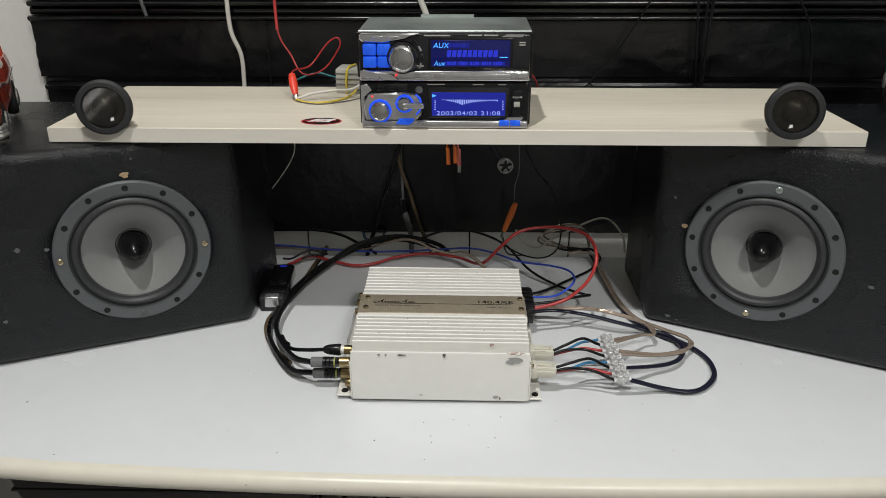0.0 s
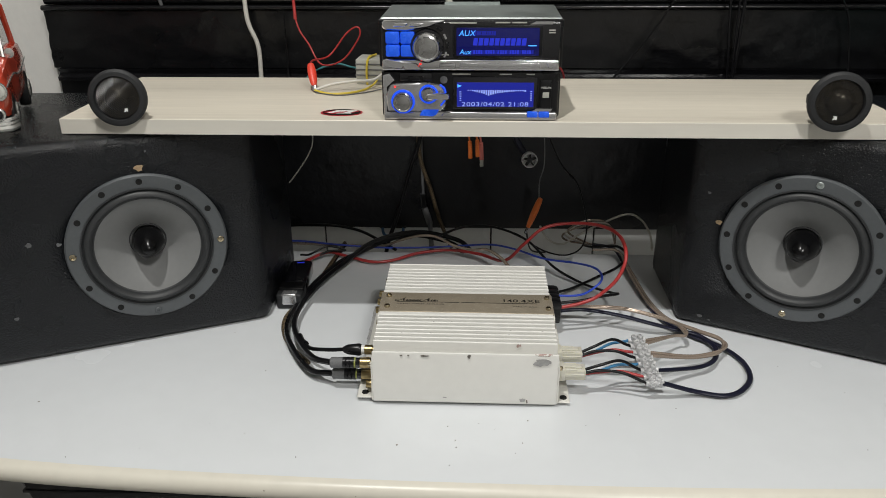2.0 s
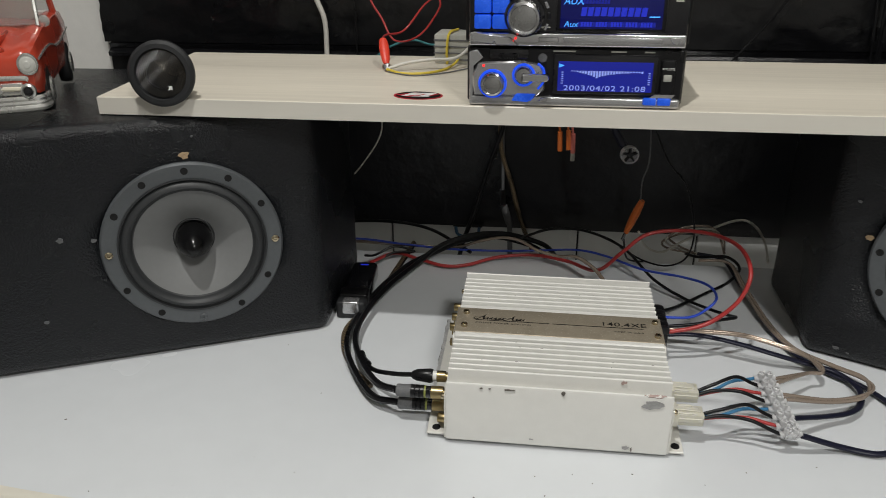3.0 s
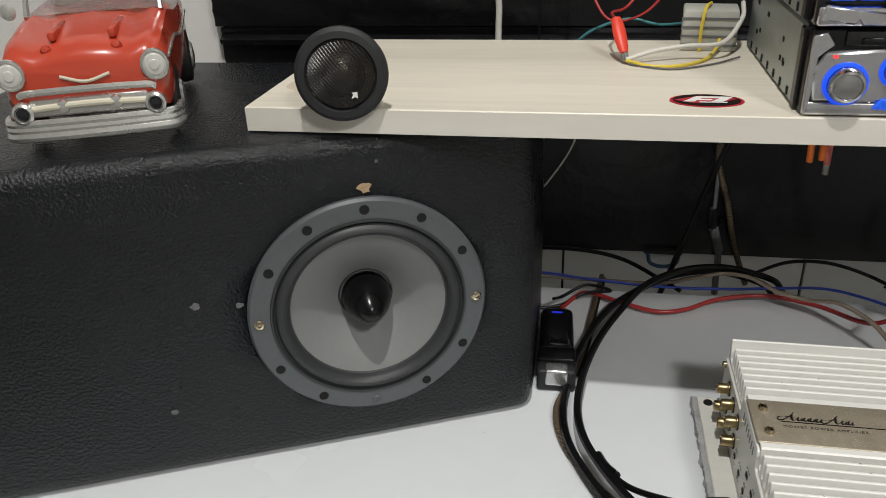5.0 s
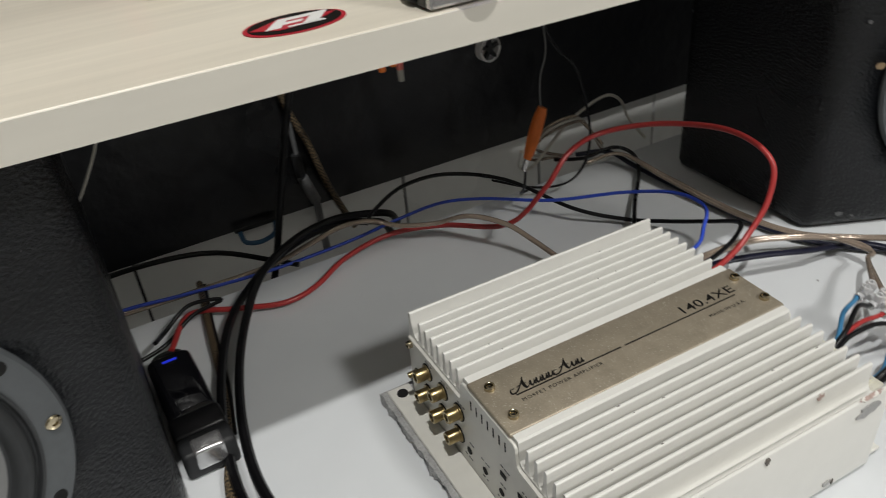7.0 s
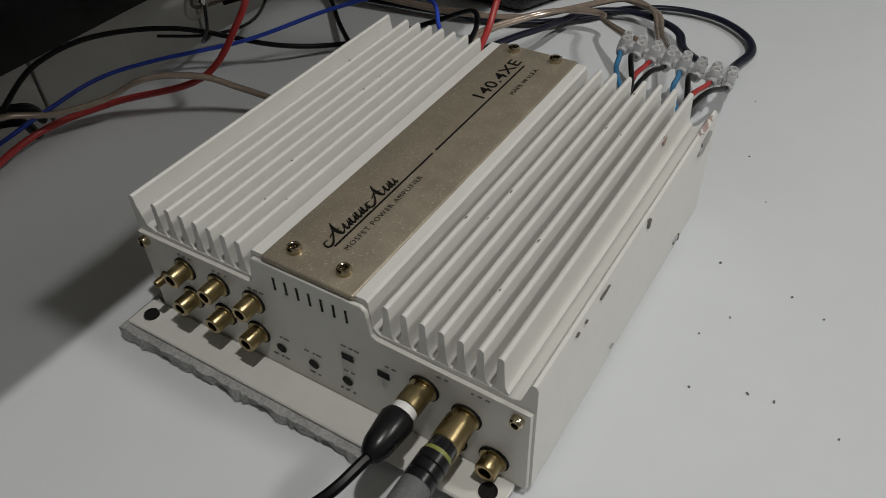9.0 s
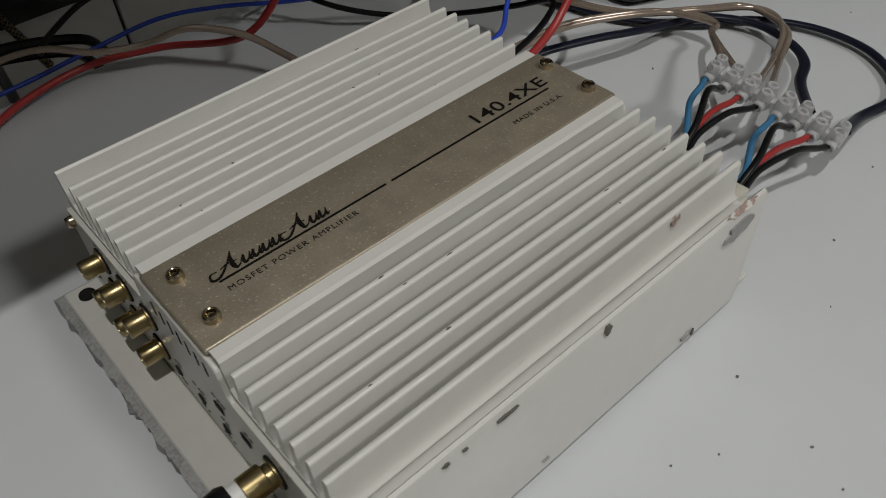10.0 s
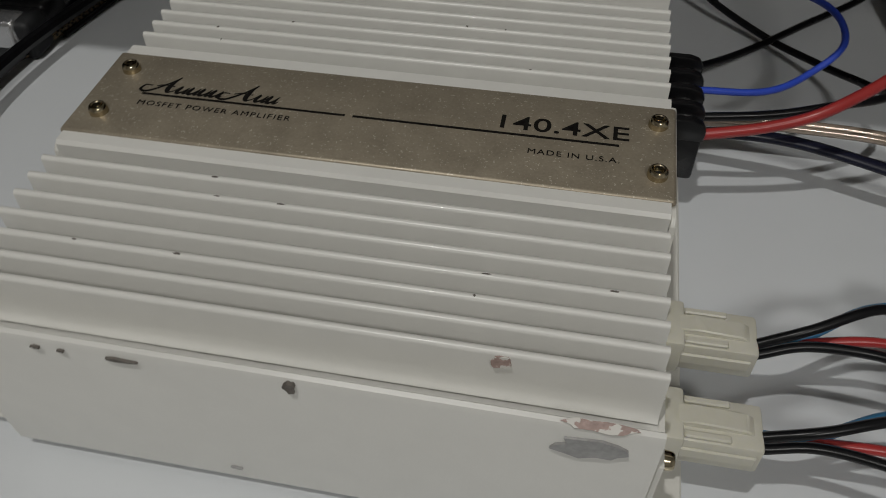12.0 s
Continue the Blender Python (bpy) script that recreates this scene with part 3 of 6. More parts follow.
def lower_unit():
    t = thing("car_stereo", "silver and black car stereo with lit blue display on the shelf", "car stereo", "car stereos",
              at=pose(0.0515, 0.8462, SHZ, 0, 0, -0.4))
    h = 0.0495
    chassis(t, HW + 0.002, HD, h)
    fpart("faceplate", (-HW / 2, 0.0, 0.0005), (HW / 2, 0.0115, h - 0.001), M_BLACKP, t, 0.002, 3)
    fpart("bottom_trim", (-HW / 2 + 0.001, -0.0035, 0.0008), (HW / 2 - 0.001, 0.001, 0.0088), M_SILVER, t, 0.002, 3, "satin silver lower trim")
    slab("control_panel", [(-0.083, 0.009), (-0.0845, 0.026), (-0.079, 0.0365), (-0.045, 0.0385), (-0.028, 0.036), (-0.0235, 0.027), (-0.024, 0.014), (-0.031, 0.009)], -0.0042, 0.001, M_SILVER, t, "satin silver control panel", 0.0015)
    slab("left_cheek", [(-0.0865, 0.001), (-0.0865, 0.045), (-0.080, 0.047), (-0.075, 0.040), (-0.0835, 0.034), (-0.0835, 0.001)], -0.003, 0.001, M_SILVER, t)
    fpart("card_slot", (-0.070, -0.002, 0.0395), (-0.038, 0.001, 0.0475), M_GLOSSB, t)
    fpart("slot_lip", (-0.062, -0.004, 0.0402), (-0.046, 0.0, 0.0440), M_BLACKP, t)
    fknob("knob_ring", t, -0.0670, 0.0195, [(0.0098, 0.004), (0.0120, 0.004), (0.0117, 0.0058), (0.0100, 0.0062)], M_BLUER)
    fknob("volume_knob", t, -0.0670, 0.0195, [(0.0096, 0.003), (0.0096, 0.010), (0.0085, 0.0125), (0.0072, 0.0130), (0.0068, 0.0122), (0, 0.0138)], M_KNOB, 40, "brushed metal volume knob")
    fknob("small_knob_ring", t, -0.0415, 0.0270, [(0.0074, 0.004), (0.0096, 0.004), (0.0093, 0.0056), (0.0076, 0.0058)], M_BLUER)
    fknob("small_knob", t, -0.0415, 0.0270, [(0.0070, 0.003), (0.0070, 0.008), (0.0060, 0.0095), (0, 0.0100)], M_KNOB)
    slab("lever", [(-0.043, 0.0235), (-0.0215, 0.0235), (-0.0200, 0.0265), (-0.0215, 0.0295), (-0.043, 0.0295)], -0.0150, -0.0095, M_CHROME, t, "chrome mode lever", 0.0012)
    part("lit_arc", tube([(-0.0300, -0.0042, 0.0365), (-0.0252, -0.0042, 0.0315), (-0.0250, -0.0042, 0.022), (-0.0295, -0.0042, 0.0155)], 0.0010, 6), M_BLUER, t)
    slab("lit_button", [(-0.051, 0.0055), (-0.047, 0.0115), (-0.031, 0.0115), (-0.034, 0.0065), (-0.038, 0.0045)], -0.0055, -0.001, M_BLUEG, t, "glowing blue button")
    slab("small_button", [(-0.0290, 0.0050), (-0.0265, 0.0085), (-0.0205, 0.0085), (-0.0225, 0.0050)], -0.0052, -0.001, M_SILVER, t)
    for a in (0.0565, 0.0680):
        fpart("lit_key", (a, -0.0056, 0.0040), (a + 0.0105, -0.001, 0.0098), M_BLUEG, t, 0.001, 2, "glowing blue key")
    fknob("red_light", t, -0.0745, 0.0345, [(0, 0.0056), (0.0011, 0.0056), (0.0009, 0.0064), (0, 0.0066)], M_LEDR, 12)
    fpart("window_surround", (-0.0175, -0.0030, 0.0115), (0.0660, 0.001, 0.0440), M_GLOSSB, t, 0.0012, 2)
    fpart("display", (-0.0135, -0.0036, 0.0142), (0.0625, -0.0025, 0.0385), M_LCDBG, t, 0.0003, 1, "lit blue dot display")
    hts = [1, 1, 2, 3, 4, 5, 6, 7, 9, 11, 9, 8, 7, 6, 5, 5, 4, 4, 3, 3, 3, 2, 2, 2, 2, 3]
    for i, k in enumerate(hts):
        x = -0.0030 + i * 0.00225
        fpart("spectrum_bar", (x, -0.0039, 0.0312 - 0.00052 * k), (x + 0.0015, -0.0035, 0.0312), M_LCDTX, t, 0)
    for x in (-0.0108, 0.0590):
        for i in range(6):
            fpart("scale_tick", (x, -0.0039, 0.0205 + 0.0018 * i), (x + 0.0018, -0.0035, 0.0211 + 0.0018 * i), M_LCDTX, t, 0)
    slab("play_mark", [(-0.0128, 0.0335), (-0.0128, 0.0368), (-0.0085, 0.0352)], -0.0040, -0.0035, M_LCDCY, t, "", 0)
    lettering("display_text", "2003/04/02 21:08", 0.0060, 0.0001, M_LCDTX, t, pose(0.0245, -0.0038, 0.0168) @ FACE_T, align="CENTER", stretch=1.1, wide=1.42)
    fpart("side_panel", (0.0690, -0.0030, 0.012), (0.0800, 0.001, 0.0405), M_BLACKP, t, 0.0015, 2)
    lettering("side_text", "VOLUME", 0.0026, 0.0001, M_STICKW, t, pose(0.0745, -0.0032, 0.0335) @ FACE_T, align="CENTER")
    fpart("side_icon", (0.0712, -0.0034, 0.0235), (0.0775, -0.0029, 0.0290), M_GREYP, t, 0.0004)
    slab("maker_mark", [(0.061, 0.0100), (0.0655, 0.0128), (0.0815, 0.0128), (0.0795, 0.0100)], -0.0038, -0.0032, M_CHROME, t, "", 0)
    fknob("round_logo", t, -0.0265, 0.0405, [(0, 0.001), (0.0038, 0.001), (0.0034, 0.0016), (0, 0.0016)], M_SCUFF, 20)
    for x, z, w in ((-0.018, 0.0455, 0.018), (0.0285, 0.0455, 0.012), (0.055, 0.0455, 0.008)):
        fpart("print_bar", (x, -0.0005, z), (x + w, 0.0003, z + 0.0011), M_GREYP, t, 0)
    return t


def upper_unit():
    t = thing("car_stereo", "black and chrome car stereo with dim blue display, stacked on another", "car stereo", "car stereos",
              at=pose(0.0510, 0.8462, SHZ + 0.0492, 0, 0, -0.7))
    h = 0.0500
    chassis(t, HW + 0.004, 0.112, h)
    part("top_lip", box((-0.03, 0.110, h - 0.001), (0.03, 0.112, h + 0.002)), M_STEEL, t)
    fpart("faceplate", (-HW / 2, 0.0, 0.0005), (HW / 2, 0.0115, h - 0.003), M_GLOSSB, t, 0.002, 3, "glossy black faceplate")
    fpart("chrome_trim", (-HW / 2 + 0.001, -0.0045, 0.0010), (HW / 2 - 0.001, 0.001, 0.0115), M_CHROME, t, 0.0016, 3, "chrome lower trim")
    fpart("trim_bar", (-0.010, -0.0060, 0.0040), (0.068, -0.004, 0.0088), M_SILVER, t, 0.001, 2)
    fpart("trim_button", (-0.030, -0.0055, 0.0035), (-0.014, -0.004, 0.0085), M_CHROME, t, 0.001, 2)
    slab("eject_button", [(0.0735, 0.0095), (0.0825, 0.0095), (0.080, 0.0040), (0.076, 0.0040)], -0.0062, -0.004, M_SILVER, t)
    slab("lower_left_key", [(-0.083, 0.0125), (-0.0845, 0.0045), (-0.067, 0.0020), (-0.0615, 0.0095)], -0.0060, -0.0015, M_SILVER, t, "", 0.001)
    slab("lower_left_key", [(-0.0685, 0.0105), (-0.064, 0.0015), (-0.045, 0.0015), (-0.0525, 0.0085)], -0.0062, -0.0015, M_SILVER, t, "", 0.001)
    slab("upper_left_trim", [(-0.086, 0.0425), (-0.0845, 0.0485), (-0.024, 0.0485), (-0.040, 0.0420), (-0.062, 0.0385), (-0.082, 0.0395)], -0.0045, 0.001, M_CHROME, t, "chrome upper trim", 0.0014)
    slab("upper_key", [(-0.0745, 0.0428), (-0.0735, 0.0460), (-0.060, 0.0460), (-0.0625, 0.0428)], -0.0056, -0.004, M_SILVER, t)
    slab("upper_key", [(-0.0590, 0.0428), (-0.0565, 0.0460), (-0.044, 0.0460), (-0.0500, 0.0428)], -0.0056, -0.004, M_SILVER, t)
    for x in (-0.0820, -0.0675):
        for z in (0.0145, 0.0268):
            fpart("lit_key", (x, -0.0062, z), (x + 0.0135, 0.0, z + 0.0112), M_BLUEG, t, 0.0014, 2, "glowing blue key")
    fknob("knob_skirt", t, -0.0420, 0.0245, [(0.0120, 0.0), (0.0163, 0.0), (0.0160, 0.006), (0.0145, 0.0075), (0.0125, 0.0078)], M_GLOSSB)
    fknob("rotary_knob", t, -0.0420, 0.0245, [(0.0135, 0.002), (0.0135, 0.0125), (0.0122, 0.0150), (0.0105, 0.0158), (0.0100, 0.0150), (0, 0.0172)], M_KNOB, 48, "brushed metal rotary knob")
    for i, a in enumerate((52, 26, 0, -26, -52)):
        o = fpart("arc_key", (-0.0012, -0.0030, -0.0028), (0.0012, 0.001, 0.0028), M_SILVER if i % 2 else M_BLACKP, t, 0.0005, 1)
        o.matrix_local = pose(-0.0420 + 0.0195 * math.cos(radians(a)), 0, 0.0245 + 0.0195 * math.sin(radians(a)), 0, -a, 0)
    fknob("red_light", t, -0.0485, 0.0075, [(0, 0.0056), (0.0011, 0.0056), (0.0009, 0.0064), (0, 0.0066)], M_LEDR, 12)
    fpart("display", (-0.0135, -0.0020, 0.0150), (0.0665, 0.001, 0.0415), M_LCDDK, t, 0.001, 2, "dim dark blue display")
    fpart("display_surround", (-0.0165, -0.0010, 0.0130), (0.0695, 0.0012, 0.0435), M_BLACKP, t, 0.0008)
    for i in range(10):
        x = 0.0025 + i * 0.0052
        slab("level_block", [(x, 0.0250), (x + 0.0042, 0.0250), (x + 0.0050, 0.0318), (x + 0.0008, 0.0318)], -0.0026, -0.0021, M_LCDBAR, t, "", 0)
    for i in range(26):
        x = 0.0005 + i * 0.00235
        fpart("dot_cell", (x, -0.0025, 0.0168), (x + 0.0019, -0.0021, 0.0205), M_LCDBAR if i % 5 else M_LCDBG, t, 0)
    for i in range(10):
        x = 0.0015 + i * 0.00235
        fpart("dot_cell", (x, -0.0025, 0.0345), (x + 0.0019, -0.0021, 0.0385), M_LCDBG, t, 0)
    lettering("display_text", "AUX", 0.0075, 0.0001, M_LCDCY, t, pose(-0.0112, -0.0026, 0.0362) @ FACE_T, shear=0.2)
    lettering("display_text", "Aux", 0.0066, 0.0001, M_LCDCY, t, pose(-0.0105, -0.0027, 0.0185) @ FACE_T, shear=0.2)
    fpart("lit_mark", (0.0560, -0.0026, 0.0243), (0.0640, -0.0021, 0.0252), M_LCDCY, t, 0)
    slab("maker_mark", [(0.0570, 0.0445), (0.0625, 0.0472), (0.0805, 0.0472), (0.0785, 0.0445)], -0.0004, 0.0003, M_CHROME, t, "", 0)
    for x, z, w in ((-0.020, 0.0452, 0.026), (0.024, 0.0455, 0.014), (0.040, 0.0455, 0.014), (0.0755, 0.0385, 0.006), (0.0755, 0.0362, 0.006), (-0.028, 0.0150, 0.007)):
        fpart("print_bar", (x, -0.0006, z), (x + w, 0.0003, z + 0.0012), M_GREYP, t, 0)
    return t


lower_unit()
upper_unit()


# ---- tweeters ----
def tweeter(x, y, z, yaw, pitch, label, badge):
    m = facing(x, y, z, yaw) @ pose(0, 0, 0, pitch, 0, 0)
    t = thing("tweeter", label, "tweeter", "tweeters", at=m)
    part("housing", lathe([(0, -0.026), (0.020, -0.026), (0.0245, -0.022), (0.0265, -0.006), (0.0275, -0.004)], 48), M_MATTEB, t)
    part("tab", box((-0.0300, -0.0050, -0.0200), (-0.0245, 0.0050, -0.0080), 0.001, 2), M_MATTEB, t)
    part("bezel", lathe([(0.0220, -0.004), (0.0310, -0.004), (0.0330, -0.0015), (0.0328, 0.0025), (0.0300, 0.0052), (0.0255, 0.0058), (0.0240, 0.0030)], 64), M_MATTEB, t)
    part("dome", lathe([(0.0238, 0.0005), (0.0170, 0.0005), (0.0160, 0.0018), (0.0150, 0.0012), (0.0140, 0.0030), (0.0118, 0.0068), (0.0085, 0.0094), (0.0040, 0.0109), (0, 0.0113)], 40), M_SILKDOME, t, "dark bronze fabric dome")
    bm = bmesh.new()
    r_, hgt = 0.0236, 0.0085
    step = 0.0021

    def lift(px, py):
        return 0.0042 + hgt * max(0.0, 1 - (px * px + py * py) / (r_ * r_)) * 0.92
    for k in range(3):
        ang = radians(60 * k + 10)
        d, nn = Vector((math.cos(ang), math.sin(ang))), Vector((-math.sin(ang), math.cos(ang)))
        n = int(r_ / step)
        for i in range(-n, n + 1):
            o = i * step
            half = math.sqrt(max(0, r_ * r_ - o * o))
            pts = []
            for j in range(9):
                q = d * (-half + 2 * half * j / 8) + nn * o
                pts.append(Vector((q.x, q.y, lift(q.x, q.y))))
            if half > 0.002:
                add_tube(bm, pts, 0.00026, 3)
    part("mesh_grille", bm, M_BLACKP, t, "domed black wire mesh")
    b = part("badge", prism([(-0.0022, -0.0022), (-0.0008, 0.0012), (-0.002, 0.0022), (0.0022, 0.0024), (0.0022, -0.0020), (0.0008, -0.0008)], 0.0, 0.0008, "z"), M_STICKW, t)
    b.matrix_local = pose(badge[0], badge[1], 0.0088)
    t.scale = (0.865, 0.865, 0.865)
    return t


M_SILKDOME = material("bronze_dome", (0.10, 0.085, 0.062), 0.30, 0.5, vary=0.1, scale=100)
tweeter(-0.3020, 0.838, 0.2795, 10, -4, "round black dome tweeter with mesh grille on the shelf board", (0.009, -0.0135))
tweeter(0.4010, 0.820, 0.2815, -10, -4, "round black mesh-fronted tweeter at the board's edge", (-0.004, -0.0165))

# ---- the amplifier ----
AX0, AX1 = -0.0435, 0.1405
AY0, AY1 = 0.717, 0.8995
PY0, PY1 = 0.7870, 0.8290
FIN_TOP, FLOOR_Z, PLATE_Z, LIP_Z = 0.0662, 0.0508, 0.0664, 0.0606
# the foam tape under the flanges props it up at the back
AMP_M = pose(0.1405, 0.717, 0.002, 1.0, 0.4, 0) @ pose(-0.1405, -0.717, -0.002)
amp = thing("power_amplifier", "ivory enamelled car amplifier with ribbed heat sink, chipped front edge", "amplifier", at=AMP_M)


def amp_profile():
    """Cross-section of the sink without its fins: front wall with rolled lip, floor, raised centre, back wall."""
    f, t = FLOOR_Z, FIN_TOP
    p = [(AY0, 0.004), (AY0 + 0.0025, 0.004), (AY0 + 0.0025, 0.044)]
    p += [(AY1 - 0.003, 0.044), (AY1 - 0.003, 0.004), (AY1, 0.004)]
    p += [(AY1, t - 0.0020), (AY1 - 0.0006, t - 0.0005), (AY1 - 0.0018, t), (AY1 - 0.0028, t - 0.0007), (AY1 - 0.0034, t - 0.0055), (AY1 - 0.0060, f + 0.0017), (AY1 - 0.0090, f)]
    p += [(PY1 + 0.0085, f), (PY1 + 0.0062, f + 0.002), (PY1 + 0.0055, t - 0.0015), (PY1 + 0.0045, t - 0.0004)]
    p += [(PY0 - 0.0045, t - 0.0004), (PY0 - 0.0055, t - 0.0015), (PY0 - 0.0062, f + 0.002), (PY0 - 0.0085, f)]
    p += [(AY0 + 0.0145, f - 0.0005), (AY0 + 0.0095, f - 0.0015), (AY0 + 0.0060, f - 0.0004), (AY0 + 0.0038, LIP_Z - 0.0040), (AY0 + 0.0031, LIP_Z - 0.0015), (AY0 + 0.0020, LIP_Z), (AY0 + 0.0008, LIP_Z - 0.0004), (AY0, LIP_Z - 0.0020)]
    return p


part("heat_sink", prism(amp_profile(), AX0 + 0.002, AX1 - 0.002, "x"), M_AMP, amp)


def fin_mesh():
    w, top = 0.00125, FIN_TOP - FLOOR_Z
    tip = [(w * math.sin(radians(a)), top - w + w * math.cos(radians(a))) for a in range(-80, 81, 20)]
    out = [(-0.0034, -0.0004), (-0.0024, 0.0006), (-0.0018, 0.0022), (-0.0015, 0.0060)] + tip + [(0.0015, 0.0060), (0.0018, 0.0022), (0.0024, 0.0006), (0.0034, -0.0004)]
    return prism(out, AX0 + 0.0022, AX1 - 0.0022, "x")


fin = None
PITCH = 0.00735
for k in range(7):
    for y in (PY0 - 0.0055 - PITCH * (k + 1) + 0.0005, PY1 + 0.0055 + PITCH * (k + 1) - 0.0005):
        if fin is None:
            fin = part("fin", fin_mesh(), M_AMP, amp)
            fin.matrix_local = pose(0, y, FLOOR_Z)
        else:
            share("fin", fin, pose(0, y, FLOOR_Z), amp)


def end_plate(x0, x1, name):
    pts = [(AY0 + 0.0008, 0.004), (AY0 + 0.0008, 0.0475), (PY0 - 0.0085, 0.0490), (PY0 - 0.0062, 0.0505), (PY0 - 0.0055, 0.0618), (PY0 - 0.0035, 0.0636),
           (PY1 + 0.0035, 0.0636), (PY1 + 0.0055, 0.0618), (PY1 + 0.0062, 0.0505), (PY1 + 0.0085, 0.0490), (AY1 - 0.0008, 0.0490), (AY1 - 0.0008, 0.004)]
    return part(name, prism(pts, x0, x1, "x", 0.0004, 1), M_AMPSIDE, amp)


end_plate(AX0, AX0 + 0.0018, "end_plate")
end_plate(AX1 - 0.0018, AX1, "end_plate")
part("base_plate", box((AX0 + 0.002, AY0 + 0.002, 0.0022), (AX1 - 0.002, AY1 - 0.002, 0.0045)), M_AMPSIDE, amp)


def flange(x0, x1, y0, y1, name):
    """Mounting flange with a round hole near each end."""
    bm = bmesh.new()
    add_box(bm, (x0, y0, 0.0030), (x1, y1, 0.0052), 0.0006, 1)
    f = part(name, bm, M_AMPSIDE, amp)
    for y in (y0 + 0.007, y1 - 0.007):
        part("flange_hole", lathe([(0, 0.0054), (0.0028, 0.0054), (0.0034, 0.0060), (0.0036, 0.0052)], 16, pose((x0 + x1) / 2, y, 0)), M_HOLE, f)
    return f


flange(AX0 - 0.0155, AX0 - 0.0002, 0.722, 0.906, "mounting_flange")
flange(AX1 + 0.0002, AX1 + 0.0125, 0.720, 0.906, "mounting_flange")


def foam_pad(x0, x1, y0, y1, ragged_side):
    """A wedge of foam tape from the table up to the flange, frayed along its outer side."""
    rnd = random.Random(3)
    bm = bmesh.new()
    n = 70
    rows = []
    for i in range(n + 1):
        y = y0 + (y1 - y0) * i / n
        low = -(y - AY0) * 0.0175 - (AX1 - (x0 + x1) / 2) * 0.0070 + 0.0006
        j = noise.noise(Vector((0, y * 90, 2))) * 0.0026 + rnd.uniform(-0.0010, 0.0010)
        k = noise.noise(Vector((5, y * 130, 2))) * 0.0010 + rnd.uniform(-0.0004, 0.0004)
        o0, o1 = (j, 0) if ragged_side < 0 else (0, j)
        q0, q1 = (k, 0) if ragged_side < 0 else (0, k)
        rows.append([bm.verts.new(v) for v in ((x0 + q0, y, 0.0029), (x1 + q1, y, 0.0029), (x1 + o1, y, low), (x0 + o0, y, low))])
    for a, b in zip(rows, rows[1:]):
        for c in range(4):
            bm.faces.new((a[c], a[(c + 1) % 4], b[(c + 1) % 4], b[c]))
    bm.faces.new(rows[0])
    bm.faces.new(rows[-1])
    return bm


part("foam_pad", foam_pad(AX0 - 0.0190, AX0 + 0.008, 0.775, 0.9085, -1), M_FOAM, amp, "frayed grey foam tape")
part("foam_pad", foam_pad(AX1 - 0.008, AX1 + 0.010, 0.77, 0.90, 1), M_FOAM, amp)
part("foam_pad", foam_pad(AX0 - 0.012, AX0 + 0.008, 0.726, 0.760, -1), M_FOAM, amp)

plate = part("name_plate", box((AX0 + 0.0005, PY0 - 0.0004, PLATE_Z - 0.0026), (AX1 - 0.0005, PY1 - 0.0004, PLATE_Z), 0.0012, 3), M_PLATE, amp, "champagne sparkle name plate")


def socket_screw(host, m, r=0.0034, h=0.0030, mat=None):
    s = part("screw", lathe([(0, 0), (r * 1.02, 0), (r, h * 0.55), (r * 0.94, h * 0.82), (r * 0.80, h * 0.98), (r * 0.66, h), (r * 0.54, h * 0.92), (r * 0.48, h * 0.40), (0, h * 0.40)], 28), mat or M_BRASS, host, "brass socket screw")
    s.matrix_local = m
    part("socket", lathe([(0, h * 0.42), (r * 0.34, h * 0.42), (r * 0.34, h * 0.46), (0, h * 0.46)], 6), M_HOLE, s)
    return s


for x in (-0.0345, 0.1345):
    for y in (0.7965, 0.8190):
        socket_screw(plate, pose(x, y, PLATE_Z), 0.0029, 0.0026)


def ink(name, words, size, x, y, **kw):
    return lettering(name, words, size, 0.00005, M_INK, plate, pose(x, y, PLATE_Z + 0.0001), **kw)


ink("model_text", "140.4XE", 0.0088, 0.0860, 0.8128, stretch=1.04, wide=1.30, bold=0.00006)
ink("small_text", "MOSFET POWER AMPLIFIER", 0.0032, -0.0250, 0.8030, stretch=1.22, wide=1.08)
ink("small_text", "MADE IN U.S.A.", 0.0031, 0.0975, 0.8008, stretch=1.16, wide=1.1)
for a, b in ((-0.0255, 0.0410), (0.0435, 0.1235)):
    part("rule", box((a, 0.8072, PLATE_Z), (b, 0.8080, PLATE_Z + 0.0002)), M_INK, plate)


